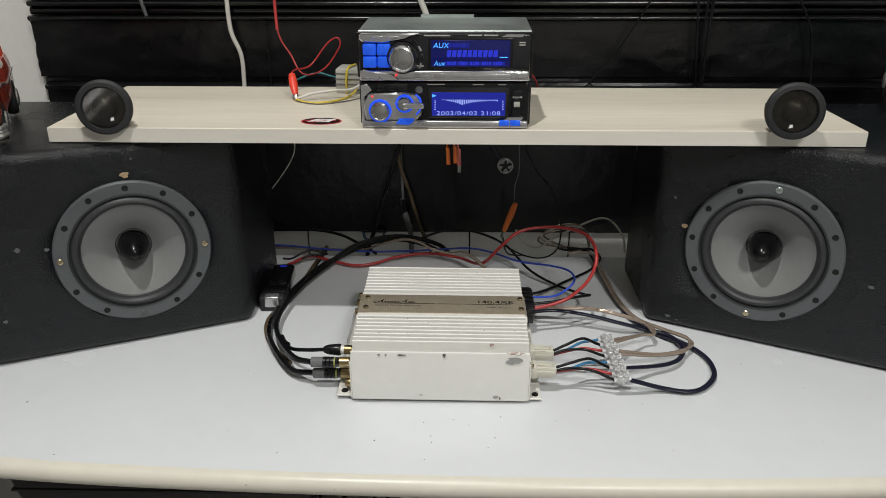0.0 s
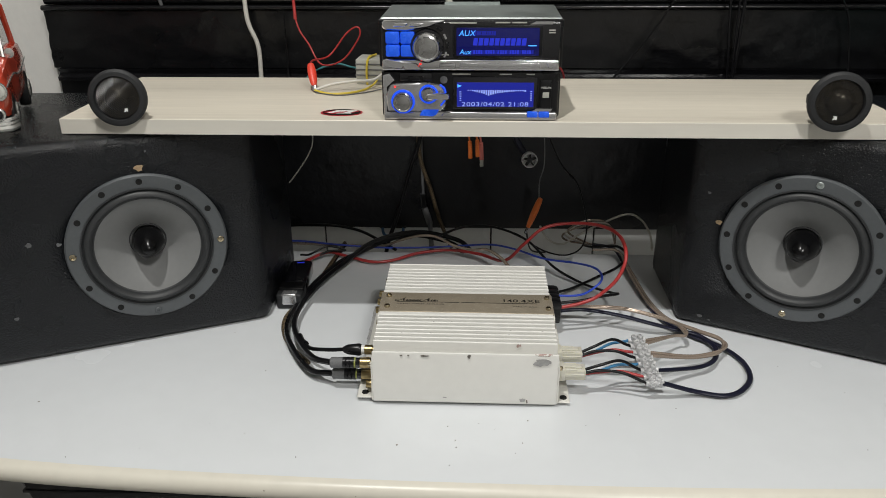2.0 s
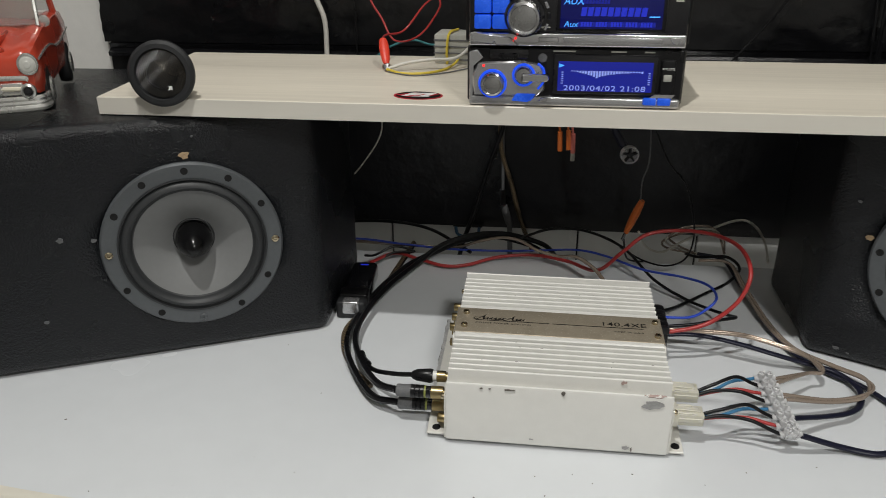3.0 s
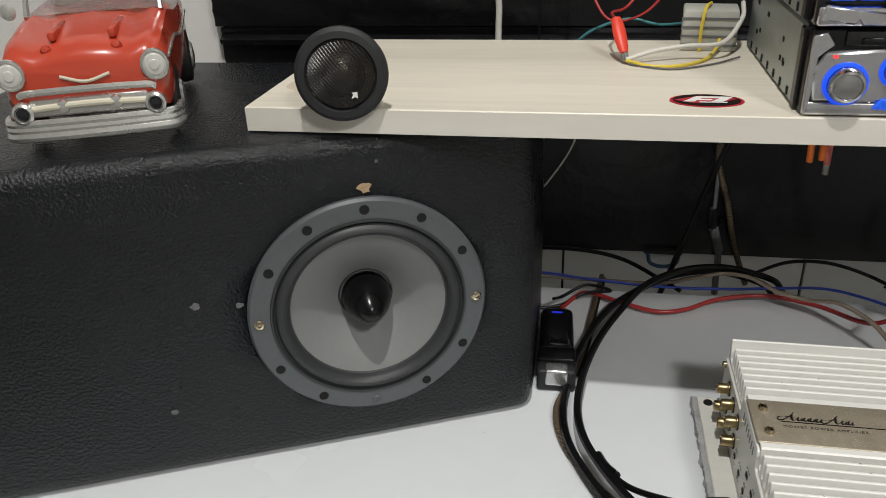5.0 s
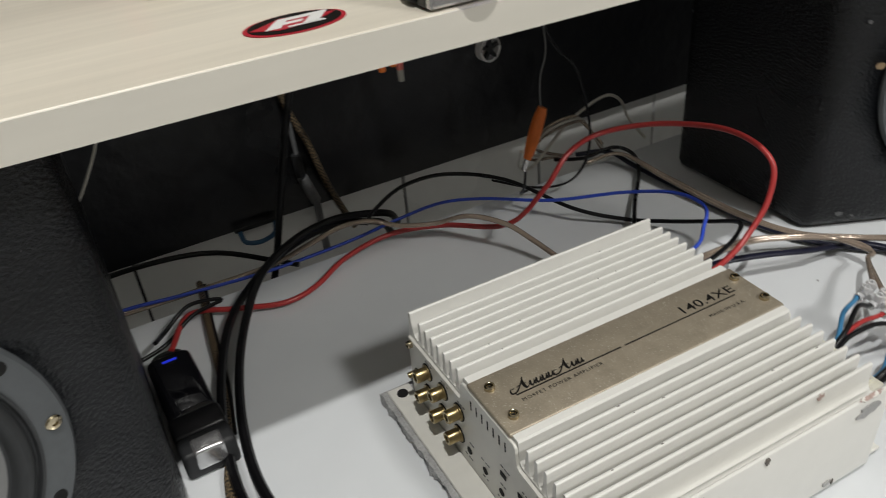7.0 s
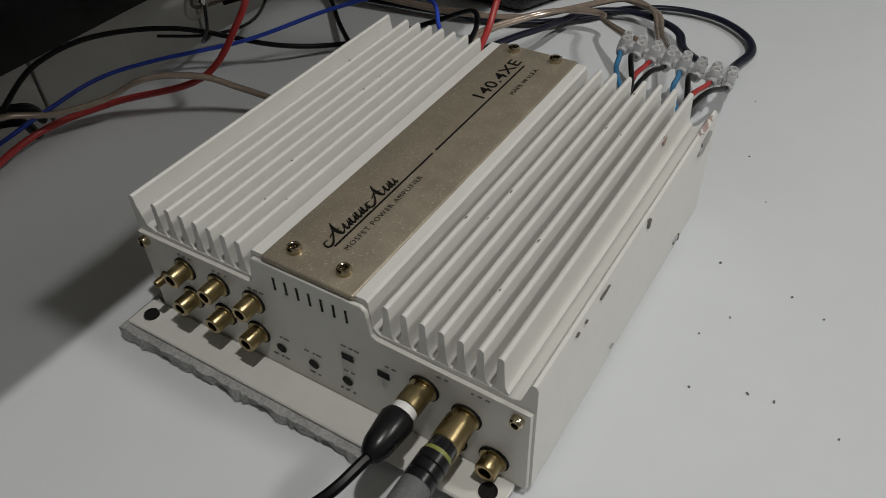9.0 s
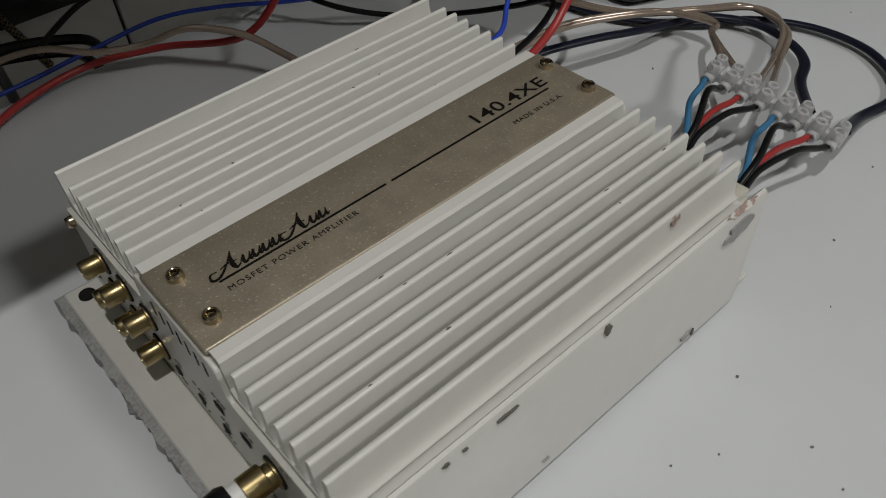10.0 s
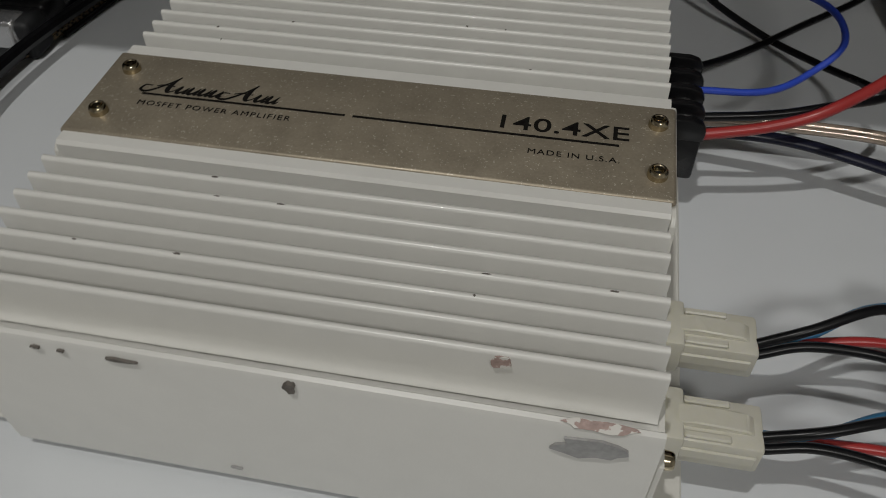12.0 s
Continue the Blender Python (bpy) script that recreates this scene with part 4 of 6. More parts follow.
def script_mark(x0, y0, s):
    """The maker's mark as two slanted flourishes: a tall looped stroke, then small bowls, with thick and thin ink."""
    bm = bmesh.new()

    def stroke(pts, thin=0.00022, thick=0.0):
        q = [Vector((x0 + s * (px + 0.38 * py), y0 + s * py, PLATE_Z + 0.0001)) for px, py in pts]
        add_tube(bm, spline(q, 6), thin + thick, 6, 0.2, lambda u: (thin + thick * math.sin(math.pi * u) ** 2) / (thin + thick))
    for ox, bowls in ((0.0, 4), (5.7, 2)):
        stroke([(ox - 0.55, 0.62), (ox - 1.05, 0.60), (ox - 1.00, 0.05), (ox - 0.40, -0.02), (ox + 0.25, 0.75), (ox + 0.70, 1.75)], 0.00024, 0.00030)
        stroke([(ox + 0.70, 1.78), (ox + 0.62, 1.20), (ox + 0.72, 0.50), (ox + 0.98, 0.04), (ox + 1.30, 0.22)], 0.00026, 0.00062)
        stroke([(ox - 0.25, 0.62), (ox + 0.30, 0.80), (ox + 1.05, 0.70)], 0.00024, 0.00010)
        for k in range(bowls):
            bx = ox + 1.55 + 0.82 * k
            stroke([(bx - 0.25, 0.22), (bx + 0.02, 0.82), (bx, 0.30), (bx + 0.14, 0.04), (bx + 0.38, 0.22), (bx + 0.55, 0.72)], 0.00022, 0.00040)
            stroke([(bx + 0.55, 0.78), (bx + 0.50, 0.32), (bx + 0.60, 0.06), (bx + 0.80, 0.24)], 0.00022, 0.00042)
    return bm


part("maker_flourish", script_mark(-0.0225, 0.8092, 0.0046), M_INK, plate, "black looping maker's flourish")


def jack(y, z, length=0.0085, r=0.0042):
    m = pose(AX0, y, z, 0, -90, 0)
    j = part("phono_jack", lathe([(0, 0), (r * 1.3, 0), (r * 1.3, 0.0012), (r, 0.0014), (r, length - 0.0005), (r * 0.92, length), (r * 0.62, length), (r * 0.60, length * 0.4), (0, length * 0.4)], 24), M_GOLD, amp, "gold-plated phono jack")
    j.matrix_local = m
    part("washer", lathe([(0, -0.0002), (r * 1.45, -0.0002), (r * 1.45, 0.0006), (0, 0.0006)], 24), M_HOLE, j)
    part("core", lathe([(0, length * 0.42), (r * 0.55, length * 0.42), (r * 0.5, length * 0.5), (0, length * 0.5)], 16), M_MATTEB, j)
    return j


for y, z in ((0.8745, 0.0385), (0.8560, 0.0385), (0.8375, 0.0385), (0.8750, 0.0220), (0.8570, 0.0212), (0.8390, 0.0205)):
    jack(y, z, 0.0085, 0.0039)
jack(0.8895, 0.0270, 0.0062, 0.0019)
for y, z in ((0.7590, 0.0358), (0.7420, 0.0310), (0.7480, 0.0136), (0.7310, 0.0140)):
    jack(y, z, 0.007)
for y, z in ((0.8945, 0.0455), (0.7225, 0.0430)):
    socket_screw(amp, pose(AX0, y, z, 0, -90, 0), 0.0024, 0.0030)
socket_screw(amp, pose(AX1, 0.7225, 0.0430, 0, 90, 0), 0.0024, 0.0030)
for i in range(7):
    part("vent_slot", box((AX0 - 0.0002, 0.7900 + i * 0.0055, 0.0518), (AX0 + 0.0004, 0.7911 + i * 0.0055, 0.0582), 0.0001, 1), M_HOLE, amp)
for y in (0.8280, 0.8115, 0.7950):
    part("trim_pot_hole", lathe([(0, 0.0002), (0.0024, 0.0002), (0.0024, 0.0005), (0, 0.0005)], 18, pose(AX0, y, 0.0168, 0, -90, 0)), M_HOLE, amp)
for y in (0.7930, 0.7768):
    part("switch_slot", box((AX0 - 0.0005, y - 0.0026, 0.0303), (AX0 - 0.0001, y + 0.0026, 0.0335)), M_HOLE, amp)
rnd = random.Random(12)
for y0, z in ((0.872, 0.0455), (0.853, 0.0455), (0.834, 0.0455), (0.826, 0.0235), (0.810, 0.0232), (0.794, 0.0228), (0.828, 0.0110), (0.812, 0.0108), (0.795, 0.0105), (0.790, 0.0375), (0.774, 0.0372), (0.752, 0.0455), (0.736, 0.0450)):
    for k in range(rnd.choice((2, 3))):
        y = y0 + 0.0030 * k - 0.003
        part("print_bar", box((AX0 - 0.0003, y, z), (AX0 - 0.00005, y + rnd.uniform(0.0010, 0.0024), z + 0.0006)), M_SCUFF, amp)

# worn paint on the amplifier
TOPF = LIP_Z
for x, rx, ry, mt, s in ((0.0525, 0.0017, 0.0022, M_CHIP, 1), (0.0095, 0.0042, 0.0007, M_CHIP, 2), (-0.013, 0.0014, 0.0006, M_CHIP, 3), (-0.006, 0.0011, 0.0005, M_CHIP, 4)):
    blob("paint_chip", amp, facing(x, AY0 - 0.0001, LIP_Z - 0.0028, 0), rx, ry, mt, s)
blob("paint_chip", amp, facing(0.1230, AY0 - 0.0001, LIP_Z - 0.0080, 0), 0.0090, 0.0040, M_CHIPG, 5)
blob("paint_chip", amp, pose(0.1240, AY0 + 0.0012, TOPF - 0.0001, 28, 0, 0), 0.0085, 0.0015, M_CHIPR, 6)
blob("paint_chip", amp, facing(0.1055, AY0 - 0.0001, 0.0085, 0), 0.0030, 0.0022, M_CHIPG, 8)
blob("paint_chip", amp, facing(0.1100, AY0 - 0.0001, 0.0070, 0), 0.0008, 0.0022, M_CHIP, 9)
blob("paint_chip", amp, facing(0.0290, AY0 - 0.0001, 0.0100, 0), 0.0020, 0.0004, M_CHIPG, 10)
rnd = random.Random(5)
for i in range(15):
    k = rnd.choice((-7, -6, -5, -4, -3, -2, -1, 1, 2, 3, 4, 5, 6, 7))
    y = (PY0 - 0.0050 + PITCH * k) if k < 0 else (PY1 + 0.0050 + PITCH * k)
    blob("paint_chip", amp, pose(rnd.uniform(AX0 + 0.01, AX1 - 0.01), y, FIN_TOP - 0.00053), rnd.uniform(0.0003, 0.0013), rnd.uniform(0.0002, 0.0005), M_CHIP, 40 + i)
blob("paint_chip", amp, pose(0.1005, PY0 - 0.0050 - PITCH * 7 - 0.0014, 0.0635, 80, 0, 0), 0.0026, 0.0022, M_CHIPR, 11)

# power terminal block on the far end
blk = part("power_terminal", box((AX1 + 0.0004, 0.8565, 0.0140), (AX1 + 0.0150, 0.8990, 0.0330), 0.0015, 2), M_BLACKP, amp, "black screw terminal block")
for i in range(5):
    y = 0.8583 + i * 0.0098
    part("barrier", prism([(AX1 + 0.0006, 0.0320), (AX1 + 0.0155, 0.0320), (AX1 + 0.0158, 0.0368), (AX1 + 0.0140, 0.0398), (AX1 + 0.0105, 0.0410), (AX1 + 0.0006, 0.0410)], y - 0.0017, y + 0.0017, "y", 0.0007, 2), M_BLACKP, blk)
for i in range(4):
    y = 0.8632 + i * 0.0098
    part("terminal_screw", lathe([(0, 0.0328), (0.0034, 0.0328), (0.0032, 0.0350), (0, 0.0354)], 14, pose(AX1 + 0.0085, y, 0)), M_KNOB, blk)


# ---- nylon plugs and their harnesses ----
def nylon_plug(y, z, label):
    t = thing("wire_connector", label, "connector", "nylon connectors", at=pose(AX1, y, z))
    part("socket", box((0.0004, -0.0082, -0.0066), (0.0080, 0.0082, 0.0068), 0.001, 2), M_NYLON, t)
    part("plug", box((0.0060, -0.0072, -0.0058), (0.0285, 0.0072, 0.0052), 0.0011, 2), M_NYLON, t)
    for k in (-1, 1):
        part("side_rib", box((0.0075, k * 0.0072 - 0.0006, -0.0020), (0.0270, k * 0.0072 + 0.0006, 0.0020), 0.0004, 1), M_NYLON, t)
    part("latch", prism([(0.0020, 0.0062), (0.0110, 0.0074), (0.0240, 0.0066), (0.0262, 0.0054), (0.0262, 0.0048), (0.0020, 0.0048)], -0.0028, 0.0030, "y", 0.0004, 1), M_NYLON, t)
    for k in (-0.0064, 0.0042):
        part("key_rib", box((0.0080, k, 0.0048), (0.0200, k + 0.0020, 0.0064), 0.0004, 1), M_NYLON, t)
    return t


nylon_plug(0.7710, 0.0290, "milky nylon four-way plug with black, blue and red wires")
nylon_plug(0.7425, 0.0262, "yellowed nylon plug close to the amplifier's front corner")

S0, S1 = Vector((0.2290, 0.7940, 0.0335)), Vector((0.2370, 0.7330, 0.0215))
strip_dir = (S1 - S0).normalized()
strip_m = Matrix.Translation(S0) @ Vector((0, -1, 0)).rotation_difference(strip_dir).to_matrix().to_4x4()
strip = thing("terminal_strip", "translucent eight-way screw terminal strip held up by its wires", "terminal strip", at=strip_m)
SL = (S1 - S0).length
for i in range(8):
    y = -SL * i / 7.0
    pole = part("pole", box((-0.0054, y - 0.0035, -0.0045), (0.0054, y + 0.0035, 0.0030), 0.0016, 2), M_CLEARP, strip)
    for sx in (-1, 1):
        part("turret", lathe([(0.0033, 0.0015), (0.0031, 0.0038), (0.0028, 0.0056), (0.0024, 0.0060), (0.0018, 0.0058), (0.0016, 0.0040), (0, 0.0038)], 14, pose(sx * 0.0032, y, 0)), M_CLEARP, pole)
        part("sleeve", lathe([(0.0028, 0.0), (0.0028, 0.0038), (0.0021, 0.0040), (0.0020, 0.001), (0, 0.001)], 12, pose(sx * 0.0052, y, -0.0010, 0, 90 * sx, 0)), M_CLEARP, pole)
    if i < 7:
        part("bridge", box((-0.0024, y - 0.0054, -0.0040), (0.0024, y - 0.0033, 0.0010), 0.0003, 1), M_CLEARP, strip)


def pole_at(i, side):
    return S0 + strip_dir * (SL * i / 7.0) + Vector((side * 0.0078, 0, -0.001))


def cable(name, pts, r, mat, label, category="cable", group="cables", seg=8, flat=1.0, step=8):
    return tagged(part(name, tube(pts, r, seg, flat, step), mat, None, "", 70), label, category, group)


HARN = (M_LBLUE, M_BLKW, M_RED, M_BLKW)
HNAME = ("blue", "black", "red", "black")
rnd = random.Random(21)
for c, (py, pz) in enumerate(((0.7710, 0.0290), (0.7425, 0.0262))):
    for k in range(4):
        e = pole_at(c * 4 + k, -1)
        s = Vector((AX1 + 0.0284, py + (0.003, -0.002, 0.002, -0.004)[k], pz + (-0.003, 0.004, -0.004, 0.0015)[k]))
        g = (e - s)
        hump = (0.002, 0.010, 0.004, 0.006)[k]
        pts = [s, s + g * 0.25 + Vector((0, 0.002 * (k - 1.5), hump * 0.6)), s + g * 0.6 + Vector((0, 0.0015, hump)), s + g * 0.88 + Vector((0, 0, hump * 0.3)), e]
        cable("hookup_wire", pts, 0.00155, HARN[k], "thin %s hook-up wire from plug to terminal strip" % HNAME[k], "wire", "harness wires", 7)

# ---- phono plugs and their leads ----
def phono_plug(y, z, kind, label):
    t = thing("phono_plug", label, "plug", "phono plugs", at=pose(AX0 - 0.0030, y, z, 0, -90, 0))
    if kind == "slim":
        part("shell", lathe([(0.0044, 0), (0.0050, 0.0004), (0.0050, 0.0075), (0.0044, 0.0080)], 24), M_GOLD, t, "gold shell")
        part("white_ring", lathe([(0, 0.0078), (0.0046, 0.0078), (0.0046, 0.0115), (0, 0.0115)], 24), M_STICKW, t)
        part("boot", lathe([(0, 0.0112), (0.0056, 0.0112), (0.0064, 0.0135), (0.0052, 0.0250), (0.0036, 0.0290), (0.0026, 0.0300), (0, 0.0300)], 24), M_BLACKP, t)
    else:
        part("shell", lathe([(0.0048, 0), (0.0056, 0.0004), (0.0056, 0.0105), (0.0050, 0.0110)], 24), M_GOLD, t, "gold shell")
        part("ring", lathe([(0, 0.0106), (0.0052, 0.0106), (0.0052, 0.0150), (0, 0.0150)], 24), M_GLOSSB, t)
        part("band", lathe([(0.0048, 0.0149), (0.0054, 0.0149), (0.0054, 0.0165), (0.0048, 0.0165)], 24), M_OLIVE, t)
        part("grip", lathe([(0, 0.0166), (0.0058, 0.0166), (0.0058, 0.0200), (0.0053, 0.0204), (0.0058, 0.0208), (0.0058, 0.0240), (0.0053, 0.0244), (0.0058, 0.0248), (0.0058, 0.0280), (0, 0.0280)], 24), M_BLACKP, t)
        part("tail_sleeve", lathe([(0, 0.0279), (0.0056, 0.0279), (0.0055, 0.0400), (0.0040, 0.0410), (0, 0.0410)], 24), M_SCUFF, t, "grey ribbed sleeve")
    return t


phono_plug(0.7590, 0.0380, "slim", "slim black phono plug with white ring in the amplifier")
phono_plug(0.7420, 0.0330, "fat", "black phono plug with grey sleeve and gold shell")
phono_plug(0.7480, 0.0158, "fat", "black phono plug with yellow band and grey sleeve")

# ---- cables on the table ----
pc = thing("phono_cable", "three black phono leads bound into one cable curving over the table", "cable", "cables", at=pose(0, 0, 0))
part("thin_lead", tube([(-0.0760, 0.7590, 0.0380), (-0.0950, 0.7660, 0.0330), (-0.1180, 0.7870, 0.0220), (-0.1340, 0.8140, 0.0170)], 0.0021), M_BLKW, pc)
part("lead", tube([(-0.0870, 0.7420, 0.0330), (-0.1090, 0.7600, 0.0270), (-0.1350, 0.8100, 0.0180), (-0.1490, 0.8530, 0.0160), (-0.1490, 0.9040, 0.0150), (-0.1360, 0.9660, 0.0140), (-0.1150, 1.0230, 0.0130),
                   (-0.0890, 1.0610, 0.0220), (-0.0540, 1.0840, 0.0270), (-0.0200, 1.0960, 0.0260), (0.0080, 1.1030, 0.0190), (0.0380, 1.1100, 0.0060), (0.0520, 1.1260, -0.0150)], 0.0032), M_BLKW, pc)
part("lead", tube([(-0.0870, 0.7480, 0.0158), (-0.1150, 0.7640, 0.0100), (-0.1460, 0.8160, 0.0080), (-0.1600, 0.8600, 0.0060), (-0.1600, 0.9090, 0.0060), (-0.1480, 0.9730, 0.0060), (-0.1250, 1.0350, 0.0070), (-0.0950, 1.0740, 0.0080),
                   (-0.0640, 1.0870, 0.0180), (-0.0280, 1.0980, 0.0200), (0.0020, 1.1040, 0.0130), (0.0300, 1.1100, 0.0000), (0.0450, 1.1260, -0.0250)], 0.0032), M_BLKW, pc)
part("splice_sleeve", tube([(-0.1240, 0.7960, 0.0210), (-0.1310, 0.8080, 0.0180), (-0.1360, 0.8200, 0.0170)], 0.0034, 10, 1.0, 4), M_BLKW, pc)
cable("braided_cable", [(-0.1300, 1.1060, 0.0040), (-0.1390, 1.0370, 0.0030), (-0.1470, 0.9730, 0.0030), (-0.1560, 0.9260, 0.0040), (-0.1670, 0.8840, 0.0040), (-0.1600, 0.8460, 0.0020), (-0.1420, 0.8140, 0.0020), (-0.1200, 0.7840, 0.0050)], 0.0026, M_BRAID, "gold and black braided cable on the table")
cable("black_wire", [(-0.1270, 1.1010, 0.0040), (-0.1350, 1.0450, 0.0020), (-0.1420, 0.9820, 0.0020), (-0.1510, 0.9330, 0.0020)], 0.0014, M_BLKW, "thin black wire beside the braided cable")
cable("power_cable", [(0.1525, 0.8588, 0.0351), (0.1798, 0.8624, 0.0402), (0.1990, 0.8659, 0.0484), (0.2190, 0.8695, 0.0688), (0.2280, 0.8800, 0.0920), (0.2250, 0.9160, 0.1010), (0.2110, 0.9690, 0.0910),
                      (0.1810, 1.0000, 0.0810), (0.1460, 0.9958, 0.0761), (0.1210, 0.9921, 0.0550), (0.0970, 1.0100, 0.0230), (0.0650, 1.0580, 0.0100), (0.0240, 1.0750, 0.0080), (-0.0200, 1.0660, 0.0070),
                      (-0.0540, 1.0460, 0.0050), (-0.0820, 1.0400, 0.0050), (-0.1150, 1.0530, 0.0060), (-0.1470, 1.0630, 0.0080), (-0.1680, 1.0180, 0.0160)], 0.0021, M_RED, "red power cable looping from the amplifier's terminal block")
cable("remote_wire", [(0.1525, 0.8847, 0.0371), (0.1800, 0.8908, 0.0351), (0.1970, 0.9027, 0.0371), (0.2097, 0.9157, 0.0443), (0.2070, 0.9440, 0.0440), (0.1881, 0.9811, 0.0339), (0.1500, 1.0240, 0.0200), (0.1140, 1.0760, 0.0100),
                      (0.0810, 1.0950, 0.0080), (0.0390, 1.0970, 0.0050), (-0.0090, 1.0900, 0.0050), (-0.0760, 1.0880, 0.0050), (-0.1430, 1.0910, 0.0080), (-0.2010, 1.0930, 0.0120), (-0.3200, 1.0960, 0.0100)], 0.0014, M_BLUE, "thin blue wire from the terminal block along the table's back")
cable("ground_cable", [(0.1525, 0.8686, 0.0361), (0.1800, 0.8717, 0.0382), (0.2028, 0.8784, 0.0402), (0.2259, 0.8968, 0.0341), (0.2270, 0.9260, 0.0200), (0.2150, 0.9550, 0.0100), (0.1930, 0.9840, 0.0060), (0.1620, 1.0120, 0.0140), (0.1310, 1.0640, 0.0280),
                       (0.0890, 1.0929, 0.0351), (0.0480, 1.0949, 0.0360), (0.0160, 1.0830, 0.0300), (0.0040, 1.0750, 0.0250)], 0.0017, M_BLKW, "black cable looping behind the amplifier")
cable("black_wire", [(0.1350, 0.9000, 0.0300), (0.1750, 0.9500, 0.0120), (0.2190, 1.0010, 0.0050), (0.2500, 1.0330, 0.0040), (0.2670, 1.0580, 0.0100), (0.2540, 1.0720, 0.0180), (0.2260, 1.0810, 0.0120), (0.2140, 1.1100, 0.0020)], 0.0018, M_BLKW, "black wire running to the table's back edge")
for dz, off in ((0.0, 0.0), (0.0, 0.0034)):
    cable("speaker_cable", [(0.1460, 0.8980 + off, 0.0120), (0.1710, 0.8950 + off, 0.0160), (0.1990, 0.8940 + off, 0.0170), (0.2330, 0.8910 + off, 0.0170), (0.2620, 0.8790 + off, 0.0160), (0.2850, 0.8640 + off, 0.0150), (0.2950 - off, 0.8460, 0.0160), (0.2910, 0.8320, 0.0170), (0.2770, 0.8260, 0.0200),
                            pole_at(0, 1) - Vector((0, off * 2.0, 0))], 0.0018, M_COPPER, "clear speaker cable with copper strands, to the terminal strip")
    cable("speaker_cable", [(0.2220, 1.0720, 0.0120), (0.2550, 1.0640, 0.0140), (0.2600 + off, 1.0110, 0.0100), (0.2690 + off, 0.9380, 0.0060), (0.2820 + off, 0.8910, 0.0060), (0.3080 + off, 0.8590, 0.0090), (0.3310, 0.8370 + off, 0.0100),
                            (0.3340 - off, 0.8220, 0.0100), (0.3170, 0.8060 - off, 0.0120), (0.2860, 0.7930 - off, 0.0150), pole_at(2, 1) - Vector((0, off * 2, 0))], 0.0018, M_COPPER, "clear copper speaker cable turning back to the terminal strip")
cable("speaker_cable", [(0.1480, 0.8880, 0.0140), (0.1750, 0.8830, 0.0200), (0.1980, 0.8790, 0.0210), (0.2290, 0.8690, 0.0200), (0.2560, 0.8620, 0.0160), (0.2860, 0.8600, 0.0090), (0.3110, 0.8510, 0.0070), (0.3230, 0.8260, 0.0070), (0.3160, 0.8000, 0.0080), (0.3010, 0.7830, 0.0100), (0.2790, 0.7730, 0.0120), pole_at(5, 1)],
      0.0030, M_NAVY, "flat navy speaker cable to the terminal strip", flat=0.6)
cable("speaker_cable", [(0.2240, 1.0910, 0.0120), (0.2510, 1.0770, 0.0120), (0.2610, 1.0410, 0.0050), (0.2690, 0.9560, 0.0040), (0.2790, 0.8940, 0.0040), (0.3060, 0.8530, 0.0040), (0.3310, 0.8330, 0.0040), (0.3460, 0.8030, 0.0040), (0.3450, 0.7710, 0.0040),
                        (0.3290, 0.7470, 0.0040), (0.3090, 0.7370, 0.0040), (0.2820, 0.7400, 0.0060), pole_at(7, 1)], 0.0030, M_NAVY, "flat navy speaker cable looping wide on the table", flat=0.6)
cable("speaker_cable", [(-0.3200, 1.0960, 0.0120), (-0.2070, 1.0940, 0.0080), (-0.1440, 1.0940, 0.0060), (-0.0770, 1.0960, 0.0040), (-0.0460, 1.0810, 0.0200), (-0.0170, 1.0770, 0.0290), (0.0070, 1.0730, 0.0280), (0.0290, 1.0640, 0.0200), (0.0540, 1.0500, 0.0200), (0.0740, 1.0310, 0.0290),
                        (0.0940, 1.0080, 0.0260), (0.1070, 0.9880, 0.0160), (0.1200, 0.9460, 0.0050), (0.1310, 0.9150, 0.0040)], 0.0026, M_COPPER, "clear copper speaker cable behind the amplifier", flat=0.7)
cable("black_cable", [(-0.3300, 1.1250, 0.0100), (-0.2150, 1.1280, 0.0210), (-0.1550, 1.1240, 0.0240), (-0.1090, 1.1200, 0.0170), (-0.0680, 1.0960, 0.0060), (-0.0540, 1.0850, 0.0030)], 0.0022, M_BLKW, "black cable at the table's back edge")
cable("black_wire", [(-0.2000, 1.0320, 0.0040), (-0.1700, 1.0400, 0.0060), (-0.1460, 1.0520, 0.0140), (-0.1220, 1.0620, 0.0120), (-0.1460, 1.0570, 0.0200), (-0.1680, 1.0430, 0.0140), (-0.1760, 1.0240, 0.0220)], 0.0015, M_BLKW, "short black lead tangled by the key fob")
cable("black_wire", [(0.1300, 1.0870, 0.0180), (0.1560, 1.0650, 0.0120), (0.1810, 1.0510, 0.0130), (0.2010, 1.0510, 0.0220), (0.2080, 1.0500, 0.0450), (0.2050, 1.0498, 0.0751), (0.1920, 1.0500, 0.1160), (0.1690, 1.0500, 0.1440), (0.1420, 1.0500, 0.2010)], 0.0011, M_BLKW, "thin black wire hanging below the shelf board")
cable("white_wire", [(0.1470, 1.0634, 0.0500), (0.1610, 1.0890, 0.0200), (0.1830, 1.1040, 0.0060), (0.2050, 1.1080, 0.0180), (0.2390, 1.1210, 0.0310), (0.2740, 1.1160, 0.0480), (0.2950, 1.1160, 0.0390), (0.3110, 1.1210, 0.0140), (0.3090, 1.0930, 0.0030)], 0.0015, M_WHITEW, "pale wire arching against the tiles")
